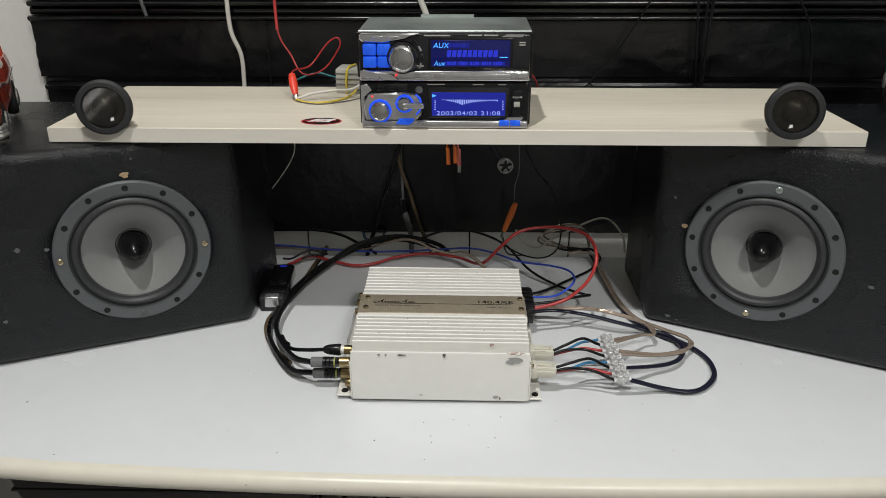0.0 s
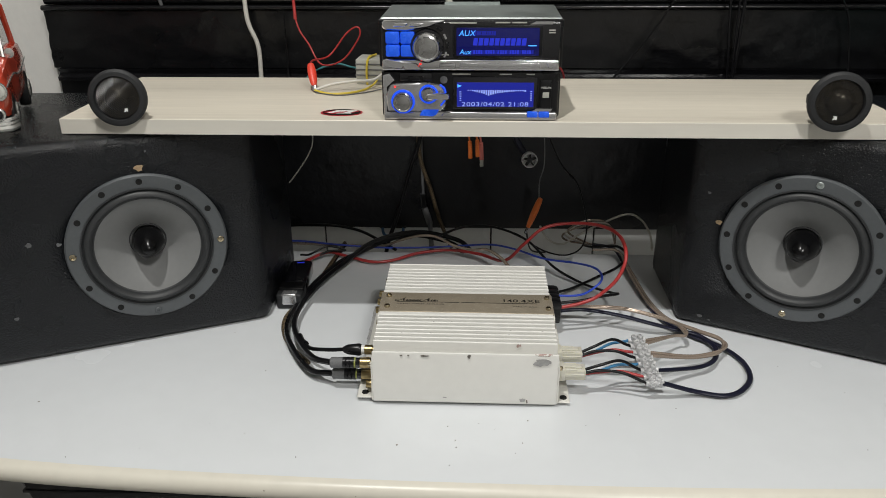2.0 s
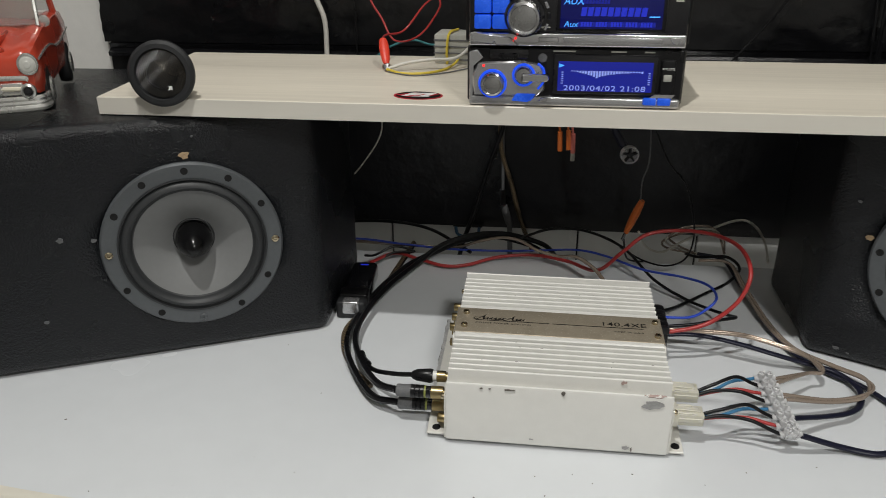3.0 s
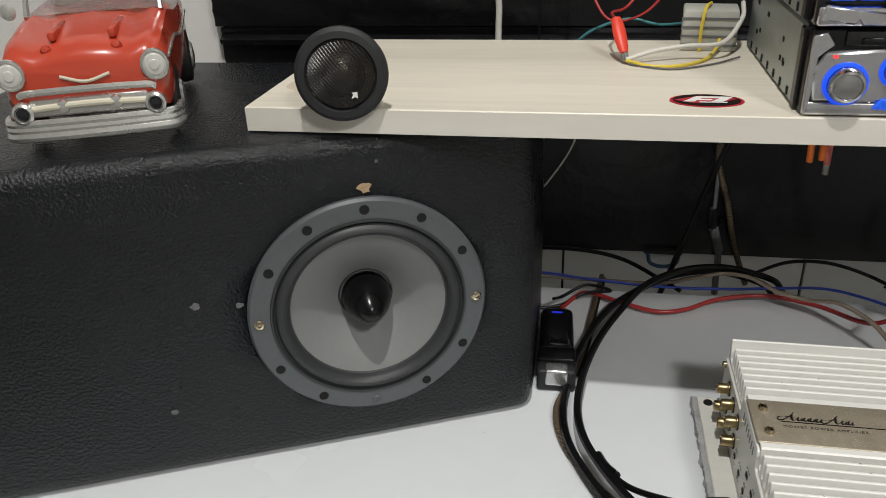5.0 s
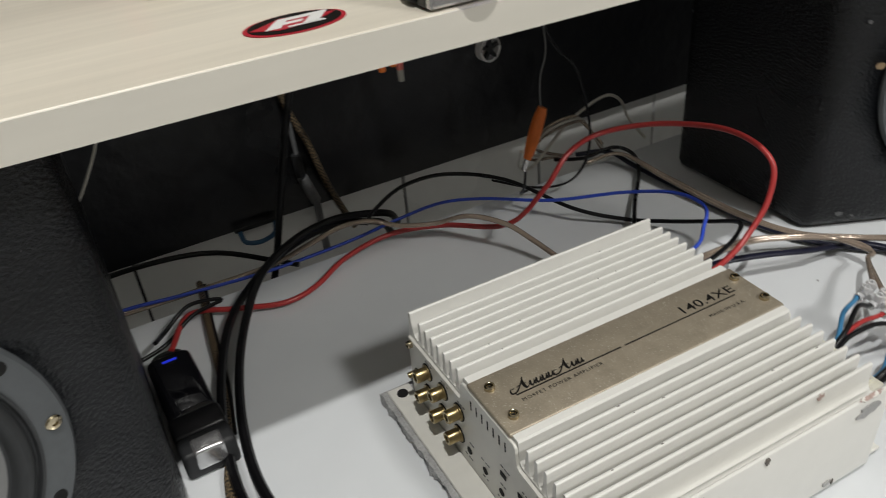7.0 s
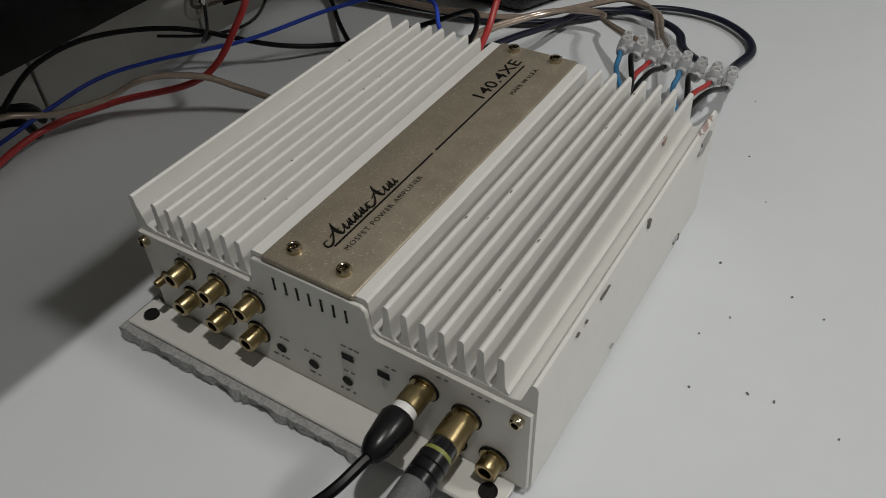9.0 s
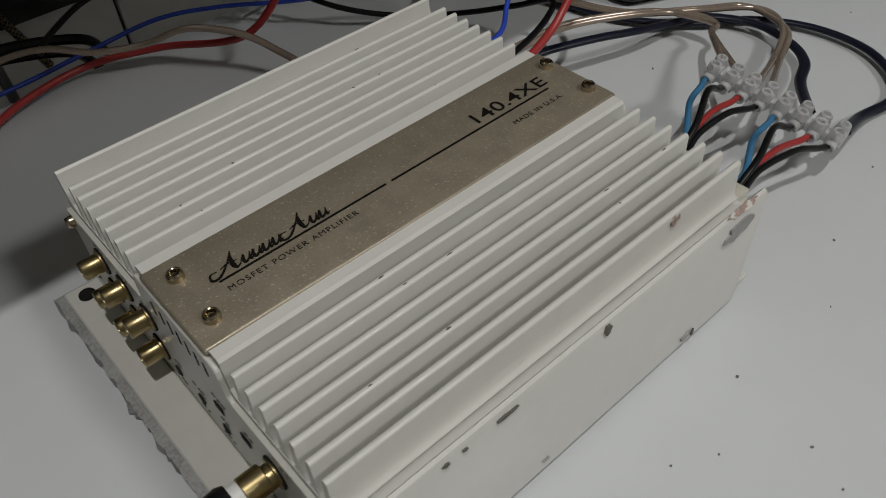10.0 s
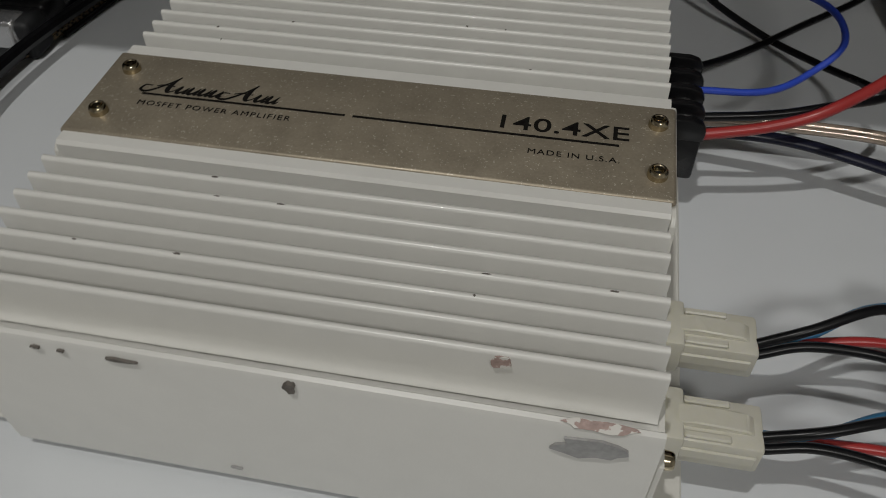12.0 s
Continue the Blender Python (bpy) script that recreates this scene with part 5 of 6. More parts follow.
for i in range(3):
    o = 0.0035 * i
    cable("coiled_wire", [(0.2330 - o, 1.1090, 0.0030), (0.1940 + o, 1.1150, 0.0060 + o), (0.1840 + o, 1.1080, 0.0190 + o), (0.2090, 1.1140, 0.0290 + o), (0.2430 - o, 1.1120, 0.0330 + o), (0.2590 - o, 1.1180, 0.0200 + o), (0.2560, 1.0920, 0.0060 + o)],
          0.0014, (M_COPPER, M_WHITEW, M_COPPER)[i], "coil of clear copper cable before the tiles")

# ---- cables below and behind the shelf board ----
cable("hanging_cable", [(-0.0150, 1.0860, 0.2100), (-0.0180, 1.1120, 0.1610), (-0.0330, 1.1120, 0.1140), (-0.0530, 1.1100, 0.0450), (-0.0660, 1.1020, 0.0080), (-0.0730, 1.1110, -0.0260)], 0.0030, M_BLKW, "black cable hanging under the shelf board")
t = thing("grey_plug_lead", "grey in-line plug on a dangling dark lead", "cable", "cables", at=pose(0, 0, 0))
part("lead", tube([(-0.0180, 1.1260, 0.2070), (-0.0200, 1.1560, 0.1390), (-0.0190, 1.1590, 0.0870), (-0.0180, 1.1600, 0.0380)], 0.0020, 8), M_SCUFF, t)
part("collar", tube([(-0.0190, 1.1590, 0.0610), (-0.0180, 1.1600, 0.0400)], 0.0042, 10), M_MATTEB, t)
part("plug_body", tube([(-0.0170, 1.1600, 0.0380), (-0.0090, 1.1600, 0.0120)], 0.0048, 12), M_SCUFF, t, "ribbed grey plug body")
part("tail", tube([(-0.0090, 1.1600, 0.0130), (-0.0080, 1.1610, -0.0090), (-0.0070, 1.1620, -0.0410)], 0.0035, 8), M_SCUFF, t)
cable("braided_cable", [(-0.0230, 1.1260, 0.2120), (-0.0220, 1.1560, 0.1200), (-0.0080, 1.1570, 0.0710), (0.0050, 1.1590, 0.0210), (0.0230, 1.1610, -0.0270)], 0.0030, M_BRAID, "gold and black braided cable hanging down the wall")
cable("thin_wire", [(-0.1590, 1.0590, 0.2240), (-0.1610, 1.0860, 0.1680), (-0.1680, 1.0860, 0.1440), (-0.1860, 1.0770, 0.1180), (-0.1960, 1.0770, 0.1060)], 0.0009, M_WHITEW, "thin pale wire curling below the shelf board")


def crocodile_clip(a, b, sleeve, label, r=0.0050):
    """Sleeve and steel jaws from a (cable end) to b (jaw tip)."""
    a, b = Vector(a), Vector(b)
    t = thing("crocodile_clip", label, "clip", "crocodile clips", at=Matrix.Translation(a))
    d = b - a
    part("sleeve", add_tube(bmesh.new(), [d * k for k in (0, 0.12, 0.3, 0.5, 0.68, 0.8)], r, 12, 0.7, lambda q: 0.55 + 0.5 * math.sin(math.pi * min(1, q * 0.85 + 0.12))), sleeve, t)
    part("upper_jaw", add_tube(bmesh.new(), [d * 0.72 + Vector((0.0012, 0, 0)), d + Vector((0.0004, 0, 0))], 0.0020, 6, 0.5), M_CHROME, t)
    part("lower_jaw", add_tube(bmesh.new(), [d * 0.72 - Vector((0.0012, 0, 0)), d * 0.97 - Vector((0.0010, 0, 0))], 0.0018, 6, 0.5), M_CHROME, t)
    return t


crocodile_clip((0.1420, 1.0240, 0.1050), (0.1240, 1.0256, 0.0550), M_ORANGE, "orange sleeved crocodile clip hanging on a thin wire", 0.0060)
cable("thin_wire", [(0.1420, 1.0420, 0.2200), (0.1450, 1.0240, 0.1570), (0.1400, 1.0240, 0.1290), (0.1400, 1.0240, 0.1040)], 0.0007, M_SCUFF, "thin grey wire holding the orange clip")
cable("black_wire", [(0.1260, 1.0254, 0.0569), (0.1300, 1.0343, 0.0349), (0.1380, 1.0520, 0.0180), (0.1560, 1.0660, 0.0100)], 0.0011, M_BLKW, "thin black wire below the orange clip")
for x, z0, mt, nm in ((0.049, 0.131, M_ORANGE, "orange"), (0.059, 0.133, M_ORANGE, "orange"), (0.0645, 0.129, M_PINK, "pink")):
    t = thing("wire_end", "%s sleeved wire end hanging under the shelf board" % nm, "wire", "wire ends", at=pose(0, 0, 0))
    part("wire", tube([(x - 0.004, 1.06, 0.228), (x - 0.003, 1.10, 0.19), (x + 0.001, 1.112, z0 + 0.022)], 0.0012, 6), mt, t)
    part("sleeve", tube([(x + 0.001, 1.112, z0 + 0.024), (x + 0.002, 1.113, z0)], 0.0030, 10), mt, t)
    if nm == "pink":
        part("tip", tube([(x + 0.002, 1.113, z0 + 0.001), (x + 0.002, 1.113, z0 - 0.010)], 0.0027, 10), M_GREYP, t)
t = thing("cable_spool", "clear spoked plastic connector end on a dark lead", "connector", at=facing(0.130, 1.082, 0.139, 10))
part("rim", lathe([(0.0085, -0.003), (0.0105, -0.003), (0.0105, 0.004), (0.0085, 0.004), (0.0085, -0.003)], 28), M_CLEARP, t)
part("hub", lathe([(0, -0.003), (0.003, -0.003), (0.003, 0.004), (0, 0.004)], 14), M_MATTEB, t)
part("disc", lathe([(0, -0.0025), (0.0088, -0.0025), (0.0088, 0.0), (0, 0.0)], 24), M_CLEARP, t)
for i in range(5):
    o = part("spoke", box((0.002, -0.0011, -0.001), (0.0088, 0.0011, 0.0042)), M_MATTEB, t)
    o.matrix_local = pose(0, 0, 0, 0, 0, 72 * i + 18)
o = part("lead", tube([(0, 0, -0.003), (-0.008, 0.012, -0.010), (-0.018, 0.035, -0.015), (-0.02, 0.08, -0.01)], 0.0045, 10), M_NAVY, t)
t = thing("blue_cable_clip", "blue plastic loop clip low on the wall", "clip", at=facing(-0.065, 1.158, 0.001, 0))
part("loop", tube([(-0.016, 0.005, 0), (-0.013, -0.006, 0), (0, -0.010, 0), (0.013, -0.006, 0), (0.016, 0.005, 0)], 0.0022, 8), M_TEALBLUE, t)
part("backing", box((-0.020, 0.0035, -0.004), (0.020, 0.0075, -0.0015), 0.001, 1), M_MATTEB, t)

# key fob
t = thing("key_fob", "black plastic remote with a silver end lying by the speaker box", "remote", at=pose(-0.1700, 0.957, 0.0003, 0, 0, 2))
part("body", box((-0.0125, -0.012, 0.0), (0.0125, 0.055, 0.019), 0.005, 4), M_GLOSSB, t)
part("waist", box((-0.0135, -0.030, 0.0), (0.0135, -0.010, 0.019), 0.003, 3), M_BLACKP, t)
part("end_cap", box((-0.0135, -0.047, 0.0), (0.0135, -0.029, 0.018), 0.003, 3), M_MATTEB, t)
part("silver_inlay", box((-0.0080, -0.0478, 0.0050), (0.0080, -0.0340, 0.0188), 0.0022, 3), M_SILVER, t, "brushed silver end inlay")
part("blue_light", box((-0.004, 0.0440, 0.0185), (0.004, 0.0460, 0.0194)), M_LCDBAR, t)
t.scale = (1.18, 0.98, 1.1)
part("top_ring", tube([(-0.010, 0.05, 0.010), (-0.006, 0.062, 0.012), (0.006, 0.062, 0.012), (0.010, 0.05, 0.010)], 0.002, 8), M_BLACKP, t)

# ---- on the shelf board, behind the stereos ----
t = thing("junction_box", "grey plastic wiring connector box with yellow wire across it", "connector", at=pose(-0.067, 1.020, SHZ, 0, 0, -6))
part("shell", box((-0.018, -0.014, 0.0), (0.022, 0.018, 0.030), 0.0015, 2), M_GREYP, t)
for i in range(4):
    part("rib", box((-0.0185, -0.0146, 0.004 + 0.0065 * i), (0.0225, -0.0136, 0.0055 + 0.0065 * i)), M_SCUFF, t)
part("strap", tube([(-0.004, -0.0160, 0.0005), (-0.004, -0.0165, 0.018), (-0.002, -0.012, 0.0315), (0.002, 0.010, 0.0315)], 0.0014, 6), M_YELLOW, t)
crocodile_clip((-0.1360, 0.9880, SHZ + 0.0280), (-0.1280, 0.9640, SHZ + 0.0020), M_REDCLIP, "red sleeved crocodile clip resting on the shelf board", 0.0048)
cable("red_lead", [(-0.1750, 1.1120, 0.4100), (-0.1730, 1.0920, 0.3240), (-0.1550, 1.0820, 0.2890), (-0.1380, 1.0670, 0.2680), (-0.1100, 1.0620, 0.2750), (-0.0880, 1.0620, 0.3030), (-0.0900, 1.0620, 0.3150), (-0.1040, 1.0620, 0.3070), (-0.1250, 1.0520, 0.2820),
                   (-0.1380, 1.0180, 0.2830), (-0.1370, 0.9900, SHZ + 0.0280)], 0.0011, M_RED, "thin red lead looping down to the crocodile clip")
cable("red_lead", [(-0.1752, 1.1110, 0.4100), (-0.1750, 1.1000, 0.3550), (-0.1727, 1.0912, 0.3200)], 0.0021, M_RED, "red twin lead hanging before the black panel")
cable("yellow_wire", [(-0.1280, 0.9630, SHZ + 0.0030), (-0.1110, 0.9530, SHZ + 0.0015), (-0.0890, 0.9570, SHZ + 0.0012), (-0.0720, 0.9740, SHZ + 0.0015), (-0.0630, 0.9930, SHZ + 0.0040), (-0.0590, 1.0020, SHZ + 0.0100)], 0.0013, M_YELLOW, "thin yellow wire on the shelf board")
cable("white_wire", [(-0.1280, 0.9650, SHZ + 0.0030), (-0.1090, 0.9710, SHZ + 0.0080), (-0.0850, 0.9790, SHZ + 0.0100), (-0.0600, 0.9810, SHZ + 0.0120), (-0.0440, 1.0080, SHZ + 0.0240), (-0.0410, 1.0280, SHZ + 0.0320)], 0.0018, M_WHITEW, "pale wire from the clip to the connector box")
cable("bare_wire", [(-0.1260, 0.9600, SHZ + 0.0012), (-0.0990, 0.9470, SHZ + 0.0010), (-0.0700, 0.9610, SHZ + 0.0010), (-0.0470, 0.9820, SHZ + 0.0015)], 0.0007, M_SCUFF, "thin bare wire on the shelf board")
cable("teal_wire", [(-0.1690, 1.0920, 0.2410), (-0.1510, 1.0870, 0.2560), (-0.1220, 1.0820, 0.2660), (-0.0970, 1.0720, 0.2630), (-0.0720, 1.0470, 0.2700)], 0.0013, M_TEALW, "thin teal wire behind the shelf board")
cable("white_cable", [(-0.2540, 1.1520, 0.4200), (-0.2530, 1.1540, 0.3650), (-0.2520, 1.1540, 0.3110), (-0.2410, 1.1540, 0.2760), (-0.2410, 1.1540, 0.2320), (-0.2420, 1.1480, 0.1470)], 0.0032, M_WHITEW, "white cable hanging down the black panel")
cable("white_cable", [(-0.3750, 1.1570, 0.4190), (-0.3730, 1.1570, 0.3560), (-0.3700, 1.1620, 0.3290)], 0.0026, M_SCUFF, "grey cable end at the moulding")
for pts, r in (([(0.3560, 1.1470, 0.4100), (0.3310, 1.1470, 0.3650), (0.2900, 1.1500, 0.2930), (0.2370, 1.1460, 0.2260)], 0.0014), ([(0.3830, 1.1470, 0.4100), (0.3850, 1.1470, 0.3650), (0.3990, 1.1440, 0.1990)], 0.0018),
               ([(0.4150, 1.1420, 0.4100), (0.4070, 1.1470, 0.3640), (0.4030, 1.1440, 0.1990)], 0.0024), ([(0.3990, 1.1420, 0.4100), (0.3990, 1.1470, 0.3520), (0.4020, 1.1440, 0.1990)], 0.0016),
               ([(0.4950, 1.1470, 0.4100), (0.5130, 1.1470, 0.3650), (0.5390, 1.1470, 0.3210), (0.5500, 1.1470, 0.2760), (0.5560, 1.1360, 0.2000)], 0.0014)):
    cable("black_wire", pts, r, M_BLKW, "black wire hanging before the black panel")
cable("black_wire", [(-0.2020, 1.1540, 0.3220), (-0.2010, 1.1480, 0.1960)], 0.0010, M_BLKW, "thin black wire before the black panel")
cable("red_lead", [(0.1230, 1.0180, 0.2940), (0.1510, 1.0420, 0.2780), (0.1660, 1.0570, 0.2580), (0.1700, 1.0770, 0.2260)], 0.0012, M_DRED, "thin dark red lead behind the stereos")
cable("antenna_lead", [(0.0310, 1.0130, 0.3380), (0.0230, 1.0420, 0.3510), (0.0150, 1.0820, 0.3640), (0.0090, 1.1220, 0.3910)], 0.0040, M_GREYP, "grey aerial lead behind the stereos")


# ---- toy cars on the speaker boxes ----
def toy_car(m, paint, label):
    """A tin saloon of the fifties, nose towards -y: x across, y back, z up."""
    t = thing("toy_car", label, "toy car", "toy cars", at=m)
    w = 0.0445
    L = 0.25

    # lower body as stacked cross-sections along y
    bm = bmesh.new()
    secs = []
    stations = [(0.000, 0.90, 0.022, 0.046), (0.006, 0.97, 0.020, 0.052), (0.030, 1.00, 0.018, 0.056), (0.080, 1.00, 0.018, 0.060), (0.100, 1.0, 0.018, 0.061), (0.180, 1.00, 0.018, 0.062), (0.235, 0.97, 0.020, 0.060), (0.250, 0.92, 0.026, 0.054)]
    for y, k, z0, z1 in stations:
        ww = w * k
        outl = [(-ww * 0.95, z0), (-ww, z0 + 0.008), (-ww, z1 - 0.012), (-ww * 0.94, z1 - 0.003), (-ww * 0.78, z1), (-ww * 0.60, z1 - 0.003), (-ww * 0.3, z1 - 0.001), (0, z1),
                (ww * 0.3, z1 - 0.001), (ww * 0.60, z1 - 0.003), (ww * 0.78, z1), (ww * 0.94, z1 - 0.003), (ww, z1 - 0.012), (ww, z0 + 0.008), (ww * 0.95, z0)]
        secs.append([bm.verts.new((x, y, z)) for x, z in outl])
    for a, b in zip(secs, secs[1:]):
        for i in range(len(a)):
            j = (i + 1) % len(a)
            bm.faces.new((a[i], a[j], b[j], b[i]))
    bm.faces.new(secs[0])
    bm.faces.new(secs[-1])
    part("body", bm, paint, t, "", 50)
    part("cabin_roof", prism([(0.118, 0.0985), (0.124, 0.1010), (0.165, 0.1025), (0.195, 0.0985), (0.192, 0.0945), (0.122, 0.0945)], -0.035, 0.035, "x", 0.002, 2), paint, t)
    part("windscreen", prism([(0.092, 0.0605), (0.118, 0.0950), (0.120, 0.0950), (0.0945, 0.0605)], -0.037, 0.037, "x"), M_GLASS, t, "clear plastic windscreen")
    part("rear_window", prism([(0.215, 0.0610), (0.196, 0.0945), (0.194, 0.0945), (0.2125, 0.0610)], -0.036, 0.036, "x"), M_GLASS, t)
    for sx in (-1, 1):
        part("screen_pillar", tube([(sx * 0.0390, 0.092, 0.059), (sx * 0.0365, 0.118, 0.0965)], 0.0018, 6), M_TOYCHROME, t)
        part("rear_pillar", tube([(sx * 0.0375, 0.215, 0.059), (sx * 0.0350, 0.195, 0.0965)], 0.0030, 6), paint, t)
        hl = part("headlamp", lathe([(0, 0.0), (0.0072, 0.0), (0.0080, 0.0015), (0.0077, 0.0036), (0.0066, 0.0041), (0.0060, 0.0028)], 28), M_TOYCHROME, t)
        hl.matrix_local = pose(sx * 0.0378, 0.0010, 0.0420, 90, 0, 0)
        part("lens", lathe([(0, 0.0056), (0.0024, 0.0054), (0.0028, 0.0049), (0.0050, 0.0044), (0.0062, 0.0030), (0, 0.0030)], 24), M_LENS, hl)
        pk = part("parking_lamp", lathe([(0, 0), (0.0058, 0), (0.0056, 0.005), (0.0042, 0.0062), (0.0036, 0.005), (0, 0.005)], 18, pose(sx * 0.0350, -0.004, 0.0235, 90, 0, 0)), M_TOYCHROME, t)
        part("lens", lathe([(0, 0.0051), (0.0035, 0.0051), (0.0026, 0.0062), (0, 0.0066)], 16, pose(sx * 0.0350, -0.004, 0.0235, 90, 0, 0)), M_GLOSSB, pk)
        part("side_trim", tube([(sx * 0.0450, 0.012, 0.044), (sx * 0.0452, 0.08, 0.046), (sx * 0.0452, 0.14, 0.040), (sx * 0.0446, 0.23, 0.044)], 0.0010, 6), M_TOYCHROME, t)
        part("wing_mirror", lathe([(0, -0.002), (0.0040, -0.002), (0.0045, 0.0), (0, 0.002)], 14, pose(sx * 0.0460, 0.080, 0.0640, 90, 0, 0)), M_TOYCHROME, t)
        part("hood_ornament", lathe([(0.0030, 0), (0.0032, 0.002), (0.0018, 0.005), (0, 0.0052)], 14, pose(sx * 0.0185, 0.012, 0.0500, 60, 0, 0)), paint, t)
        part("hood_ridge", box((sx * 0.016 - 0.002, 0.020, 0.0540), (sx * 0.016 + 0.002, 0.078, 0.0588), 0.0015, 2), paint, t)
        for y in (0.045, 0.200):
            wh = part("wheel", lathe([(0.0, -0.006), (0.010, -0.006), (0.0165, -0.0050), (0.0175, 0.0), (0.0165, 0.0050), (0.010, 0.006), (0, 0.006)], 28), M_MATTEB, t)
            wh.matrix_local = pose(sx * 0.0395, y, 0.0176, 0, 90, 0)
            part("hub_cap", lathe([(0, sx * 0.0062), (0.0095, sx * 0.0062), (0.008, sx * 0.0078), (0, sx * 0.0088)], 20), M_TOYCHROME, wh)
    part("grille", box((-0.0320, -0.0040, 0.0200), (0.0320, 0.0015, 0.0295), 0.002, 2), M_TOYCHROME, t)
    part("grille_bar", tube([(-0.031, -0.0050, 0.0250), (0, -0.0058, 0.0262), (0.031, -0.0050, 0.0250)], 0.0016, 8), M_CREAM, t)
    for k in (-0.014, 0.014):
        part("grille_boss", lathe([(0, 0), (0.0036, 0), (0.0030, 0.0026), (0, 0.0034)], 14, pose(k, -0.0040, 0.0255, 90, 0, 0)), M_TOYCHROME, t)
    part("grille_surround", tube([(-0.036, -0.0035, 0.0315), (-0.030, -0.0052, 0.0330), (0, -0.0060, 0.0335), (0.030, -0.0052, 0.0330), (0.036, -0.0035, 0.0315)], 0.0018, 8), M_TOYCHROME, t)
    for k, zz in enumerate((0.0115, 0.0150, 0.0182)):
        part("bumper_bar", tube([(-0.0465, 0.016, zz), (-0.0455, 0.003, zz), (-0.038, -0.0065, zz), (0, -0.0090, zz), (0.038, -0.0065, zz), (0.0455, 0.003, zz), (0.0465, 0.016, zz)], (0.0028, 0.0022, 0.0020)[k], 8), M_TOYCHROME, t)
    part("bonnet_badge", tube([(-0.013, -0.0008, 0.0395), (0, -0.0018, 0.0365), (0.013, -0.0008, 0.0395)], 0.0009, 6), M_CREAM, t)
    part("front_seat", box((-0.032, 0.150, 0.0590), (0.032, 0.162, 0.078), 0.003, 2), M_CREAM, t)
    t.scale = (1.07, 0.78, 1.19)
    return t


toy_car(pose(-0.4490, 0.803, BOX_TOP + 0.0005, 0, 0, 23), M_CARRED, "red tin toy saloon car with chrome bumper on the speaker box")
toy_car(pose(0.6240, 0.903, BOX_TOP + 0.0005, 0, 0, -14), M_CARTEAL, "teal tin toy saloon car with chrome bumper on the speaker box")

# ---- specks on the table ----
rnd = random.Random(33)
specks = [(-0.380, 0.712, 0.0022), (0.041, 0.663, 0.0016), (0.078, 0.681, 0.0010), (0.255, 0.845, 0.0016), (-0.013, 0.655, 0.0018), (-0.103, 0.635, 0.0013), (0.103, 0.661, 0.0012),
          (0.042, 0.653, 0.0014), (0.033, 0.684, 0.0012), (0.096, 0.646, 0.0008), (0.110, 0.695, 0.0012), (0.200, 0.707, 0.0010), (-0.220, 0.853, 0.0008)]
specks += [(rnd.uniform(-0.42, 0.5), rnd.uniform(0.615, 0.86), rnd.uniform(0.0004, 0.0011)) for _ in range(16)]
bm = bmesh.new()
for x, y, r in specks:
    r *= 0.55
    k = rnd.uniform(0.4, 1.0)
    a0 = rnd.uniform(0, 3)
    add_prism(bm, [(x + r * math.cos(a0) * math.cos(a) - r * k * math.sin(a0) * math.sin(a), y + r * math.sin(a0) * math.cos(a) + r * k * math.cos(a0) * math.sin(a)) for a in (i * math.pi / 3.5 for i in range(7))], 0.0001, 0.0005, "z")
tagged(part("dirt_specks", bm, M_CHIP), "scattered dark specks of dirt and chips on the white table", "dirt", kind="stuff")

# ---- under the table, seen past its front edge ----
def low_box(name, lo, hi, mat, label, cat, bevel):
    t = thing(name, label, cat, at=pose((lo[0] + hi[0]) / 2, (lo[1] + hi[1]) / 2, lo[2]))
    dx, dy, dz = (hi[0] - lo[0]) / 2, (hi[1] - lo[1]) / 2, hi[2] - lo[2]
    part("body", box((-dx, -dy, 0), (dx, dy, dz), bevel, 4), mat, t)
    return t


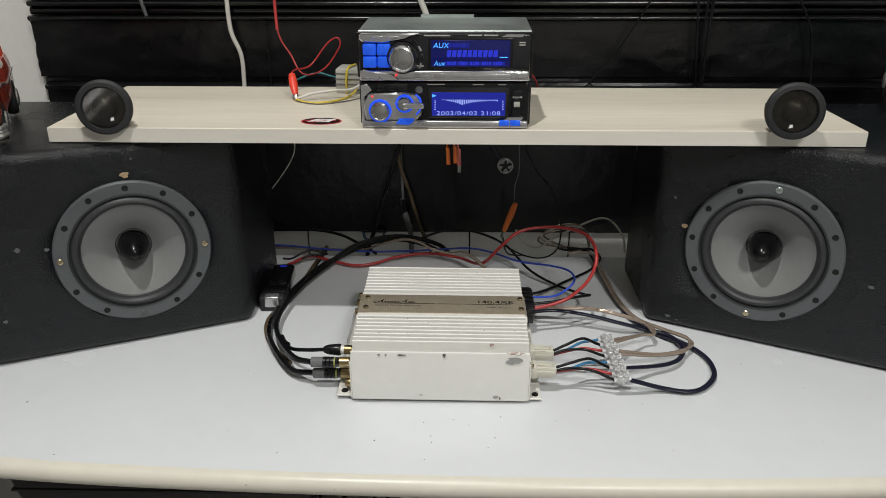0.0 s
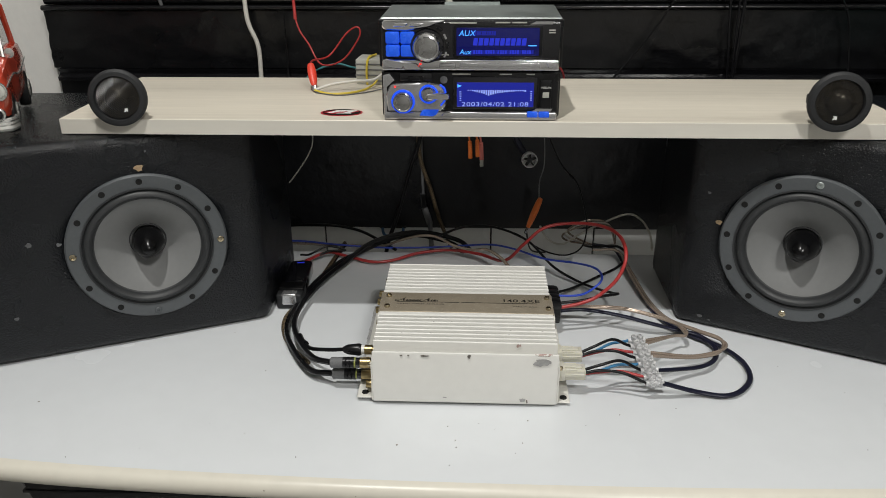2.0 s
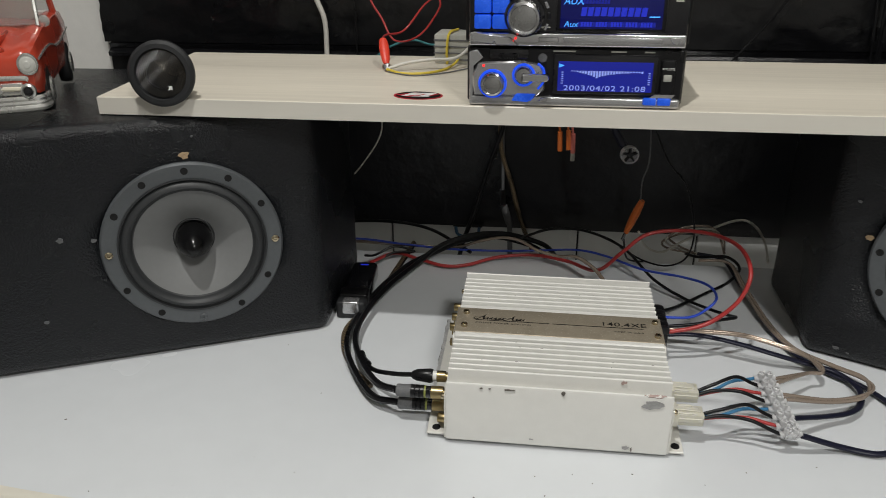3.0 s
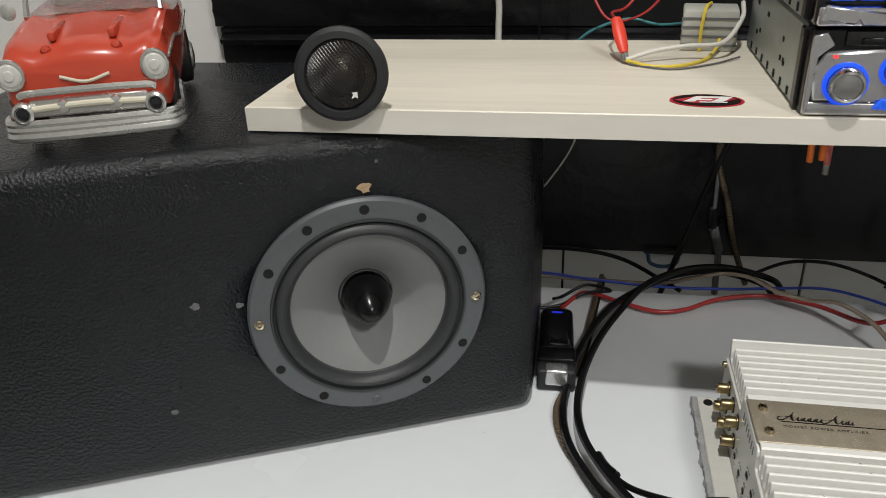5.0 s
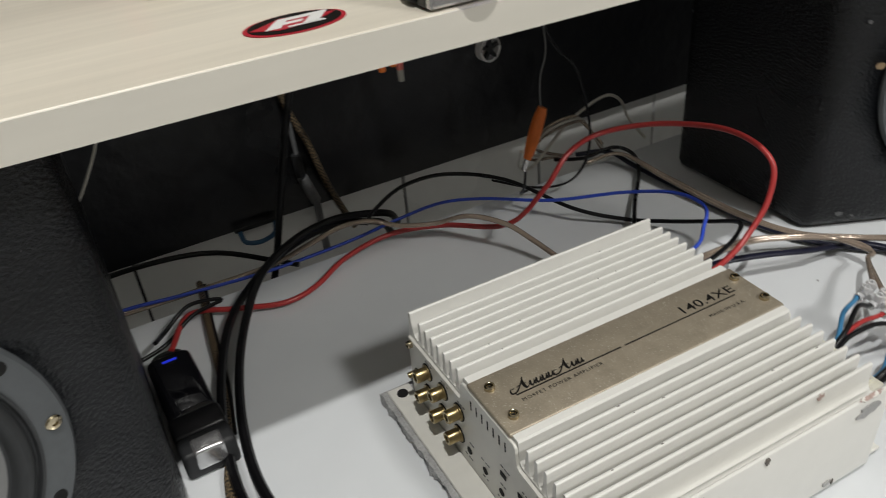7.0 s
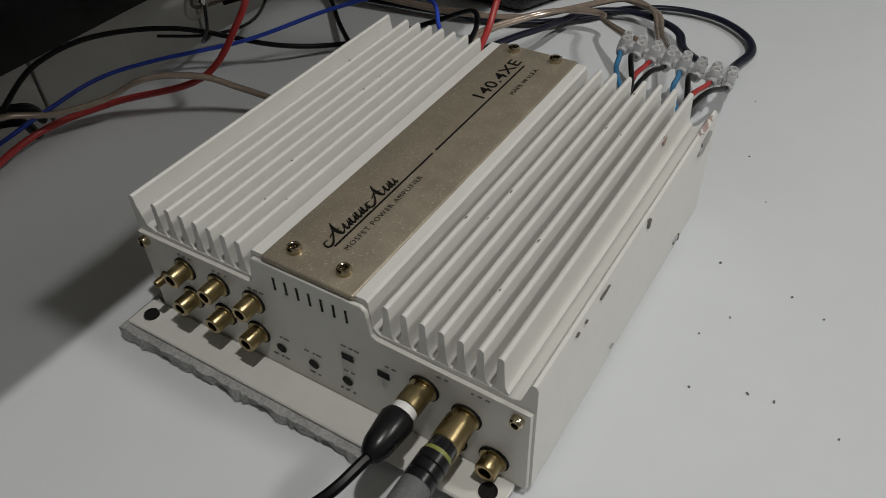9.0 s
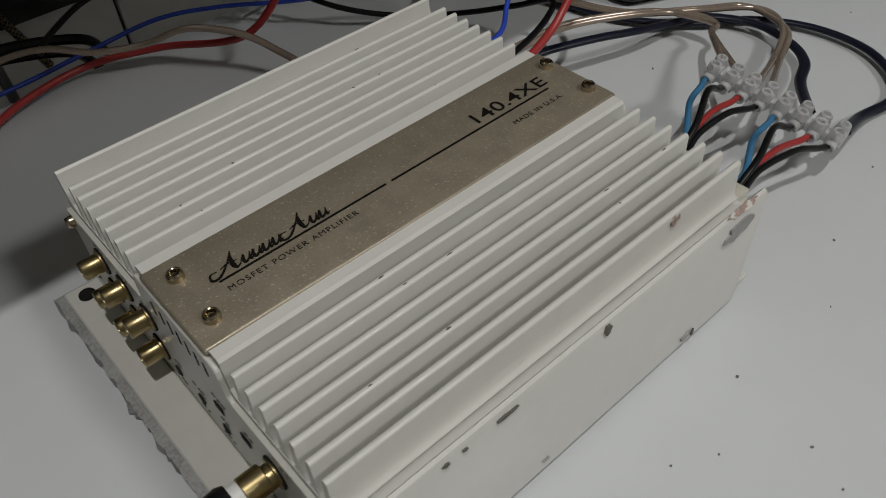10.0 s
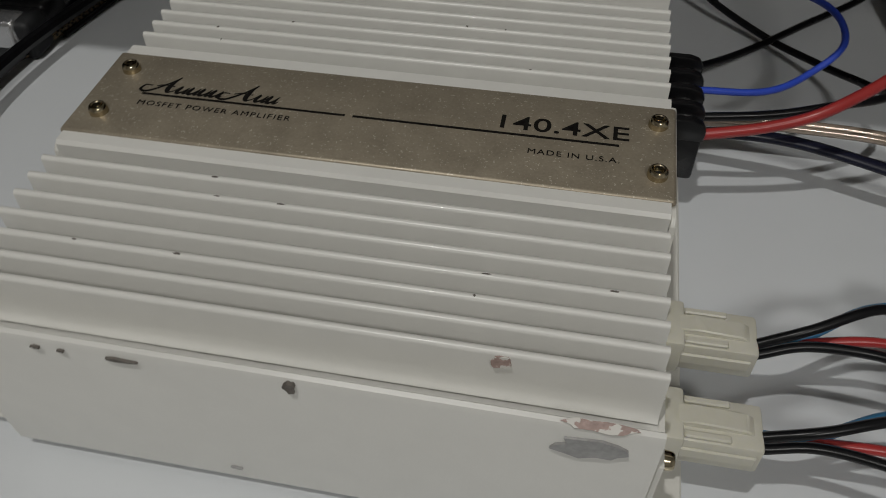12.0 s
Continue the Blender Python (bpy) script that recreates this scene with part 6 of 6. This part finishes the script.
low_shelf = plain("lower_board", (-0.93, 0.70, -0.33), (0.95, 1.10, -0.31), M_ROOM, "pale board fixed low under the table")
case = thing("black_case", "glossy black rounded case on the low board under the table", "case", at=pose(-0.275, 0.86, -0.3095))
part("shell", prism([(-0.175, 0.19), (-0.15, 0.12), (-0.10, 0.03), (-0.06, 0.0), (0.17, 0.0), (0.175, 0.03), (0.175, 0.19)], -0.12, 0.12, "y", 0.006, 2), M_GLOSSB, case)
part("seam", box((-0.168, -0.122, 0.168), (0.172, 0.0, 0.171)), M_MATTEB, case)
post = thing("white_post", "narrow white upright board under the table", "post", at=pose(0.0, 0.86, -0.3095))
part("board", box((-0.008, -0.02, 0.0), (0.008, 0.05, 0.2905), 0.001, 1), M_CEIL, post)
loop_ = [(-0.085, 0.83, -0.3075), (-0.083, 0.83, -0.24), (-0.070, 0.83, -0.215), (-0.050, 0.84, -0.205), (-0.03, 0.86, -0.24), (-0.02, 0.88, -0.3075)]
cable("black_wire", loop_, 0.0025, M_BLKW, "black cable looping under the table")
cable("black_wire", [(-0.060, 0.83, -0.3075), (-0.045, 0.83, -0.24), (-0.020, 0.84, -0.19), (-0.012, 0.86, -0.15)], 0.0022, M_BLKW, "black cable rising under the table")
strip_ = thing("fuse_strip", "grey strip of switches and fuses on the low board", "fuse strip", at=pose(0.05, 0.86, -0.3095))
part("base", box((0.0, -0.01, 0.0), (0.17, 0.06, 0.062), 0.003, 2), M_GREYP, strip_)
for i in range(4):
    part("switch", box((0.040 + i * 0.012, -0.016, 0.060), (0.048 + i * 0.012, -0.006, 0.078), 0.001, 1), M_WHITEW, strip_)
part("red_cover", box((0.096, -0.018, 0.040), (0.124, 0.01, 0.082), 0.002, 2), M_DRED, strip_, "dull red cover")
for i in range(3):
    so = part("socket", box((0.130 + i * 0.017, -0.014, 0.045), (0.144 + i * 0.017, 0.01, 0.082), 0.002, 2), M_CREAM, strip_)
    part("opening", lathe([(0, 0), (0.0045, 0), (0.0045, 0.001), (0, 0.001)], 14, pose(0.137 + i * 0.017, -0.0145, 0.066, 90, 0, 0)), M_HOLE, so)
bag = thing("dark_bag", "dark blue bag on the low board under the table", "bag", at=pose(0.62, 0.86, -0.3095))
part("body", box((-0.10, -0.10, 0.0), (0.16, 0.12, 0.19), 0.03, 4), M_NAVY, bag)
part("flap", box((-0.09, -0.104, 0.10), (0.15, -0.098, 0.17), 0.002, 2), M_MATTEB, bag)
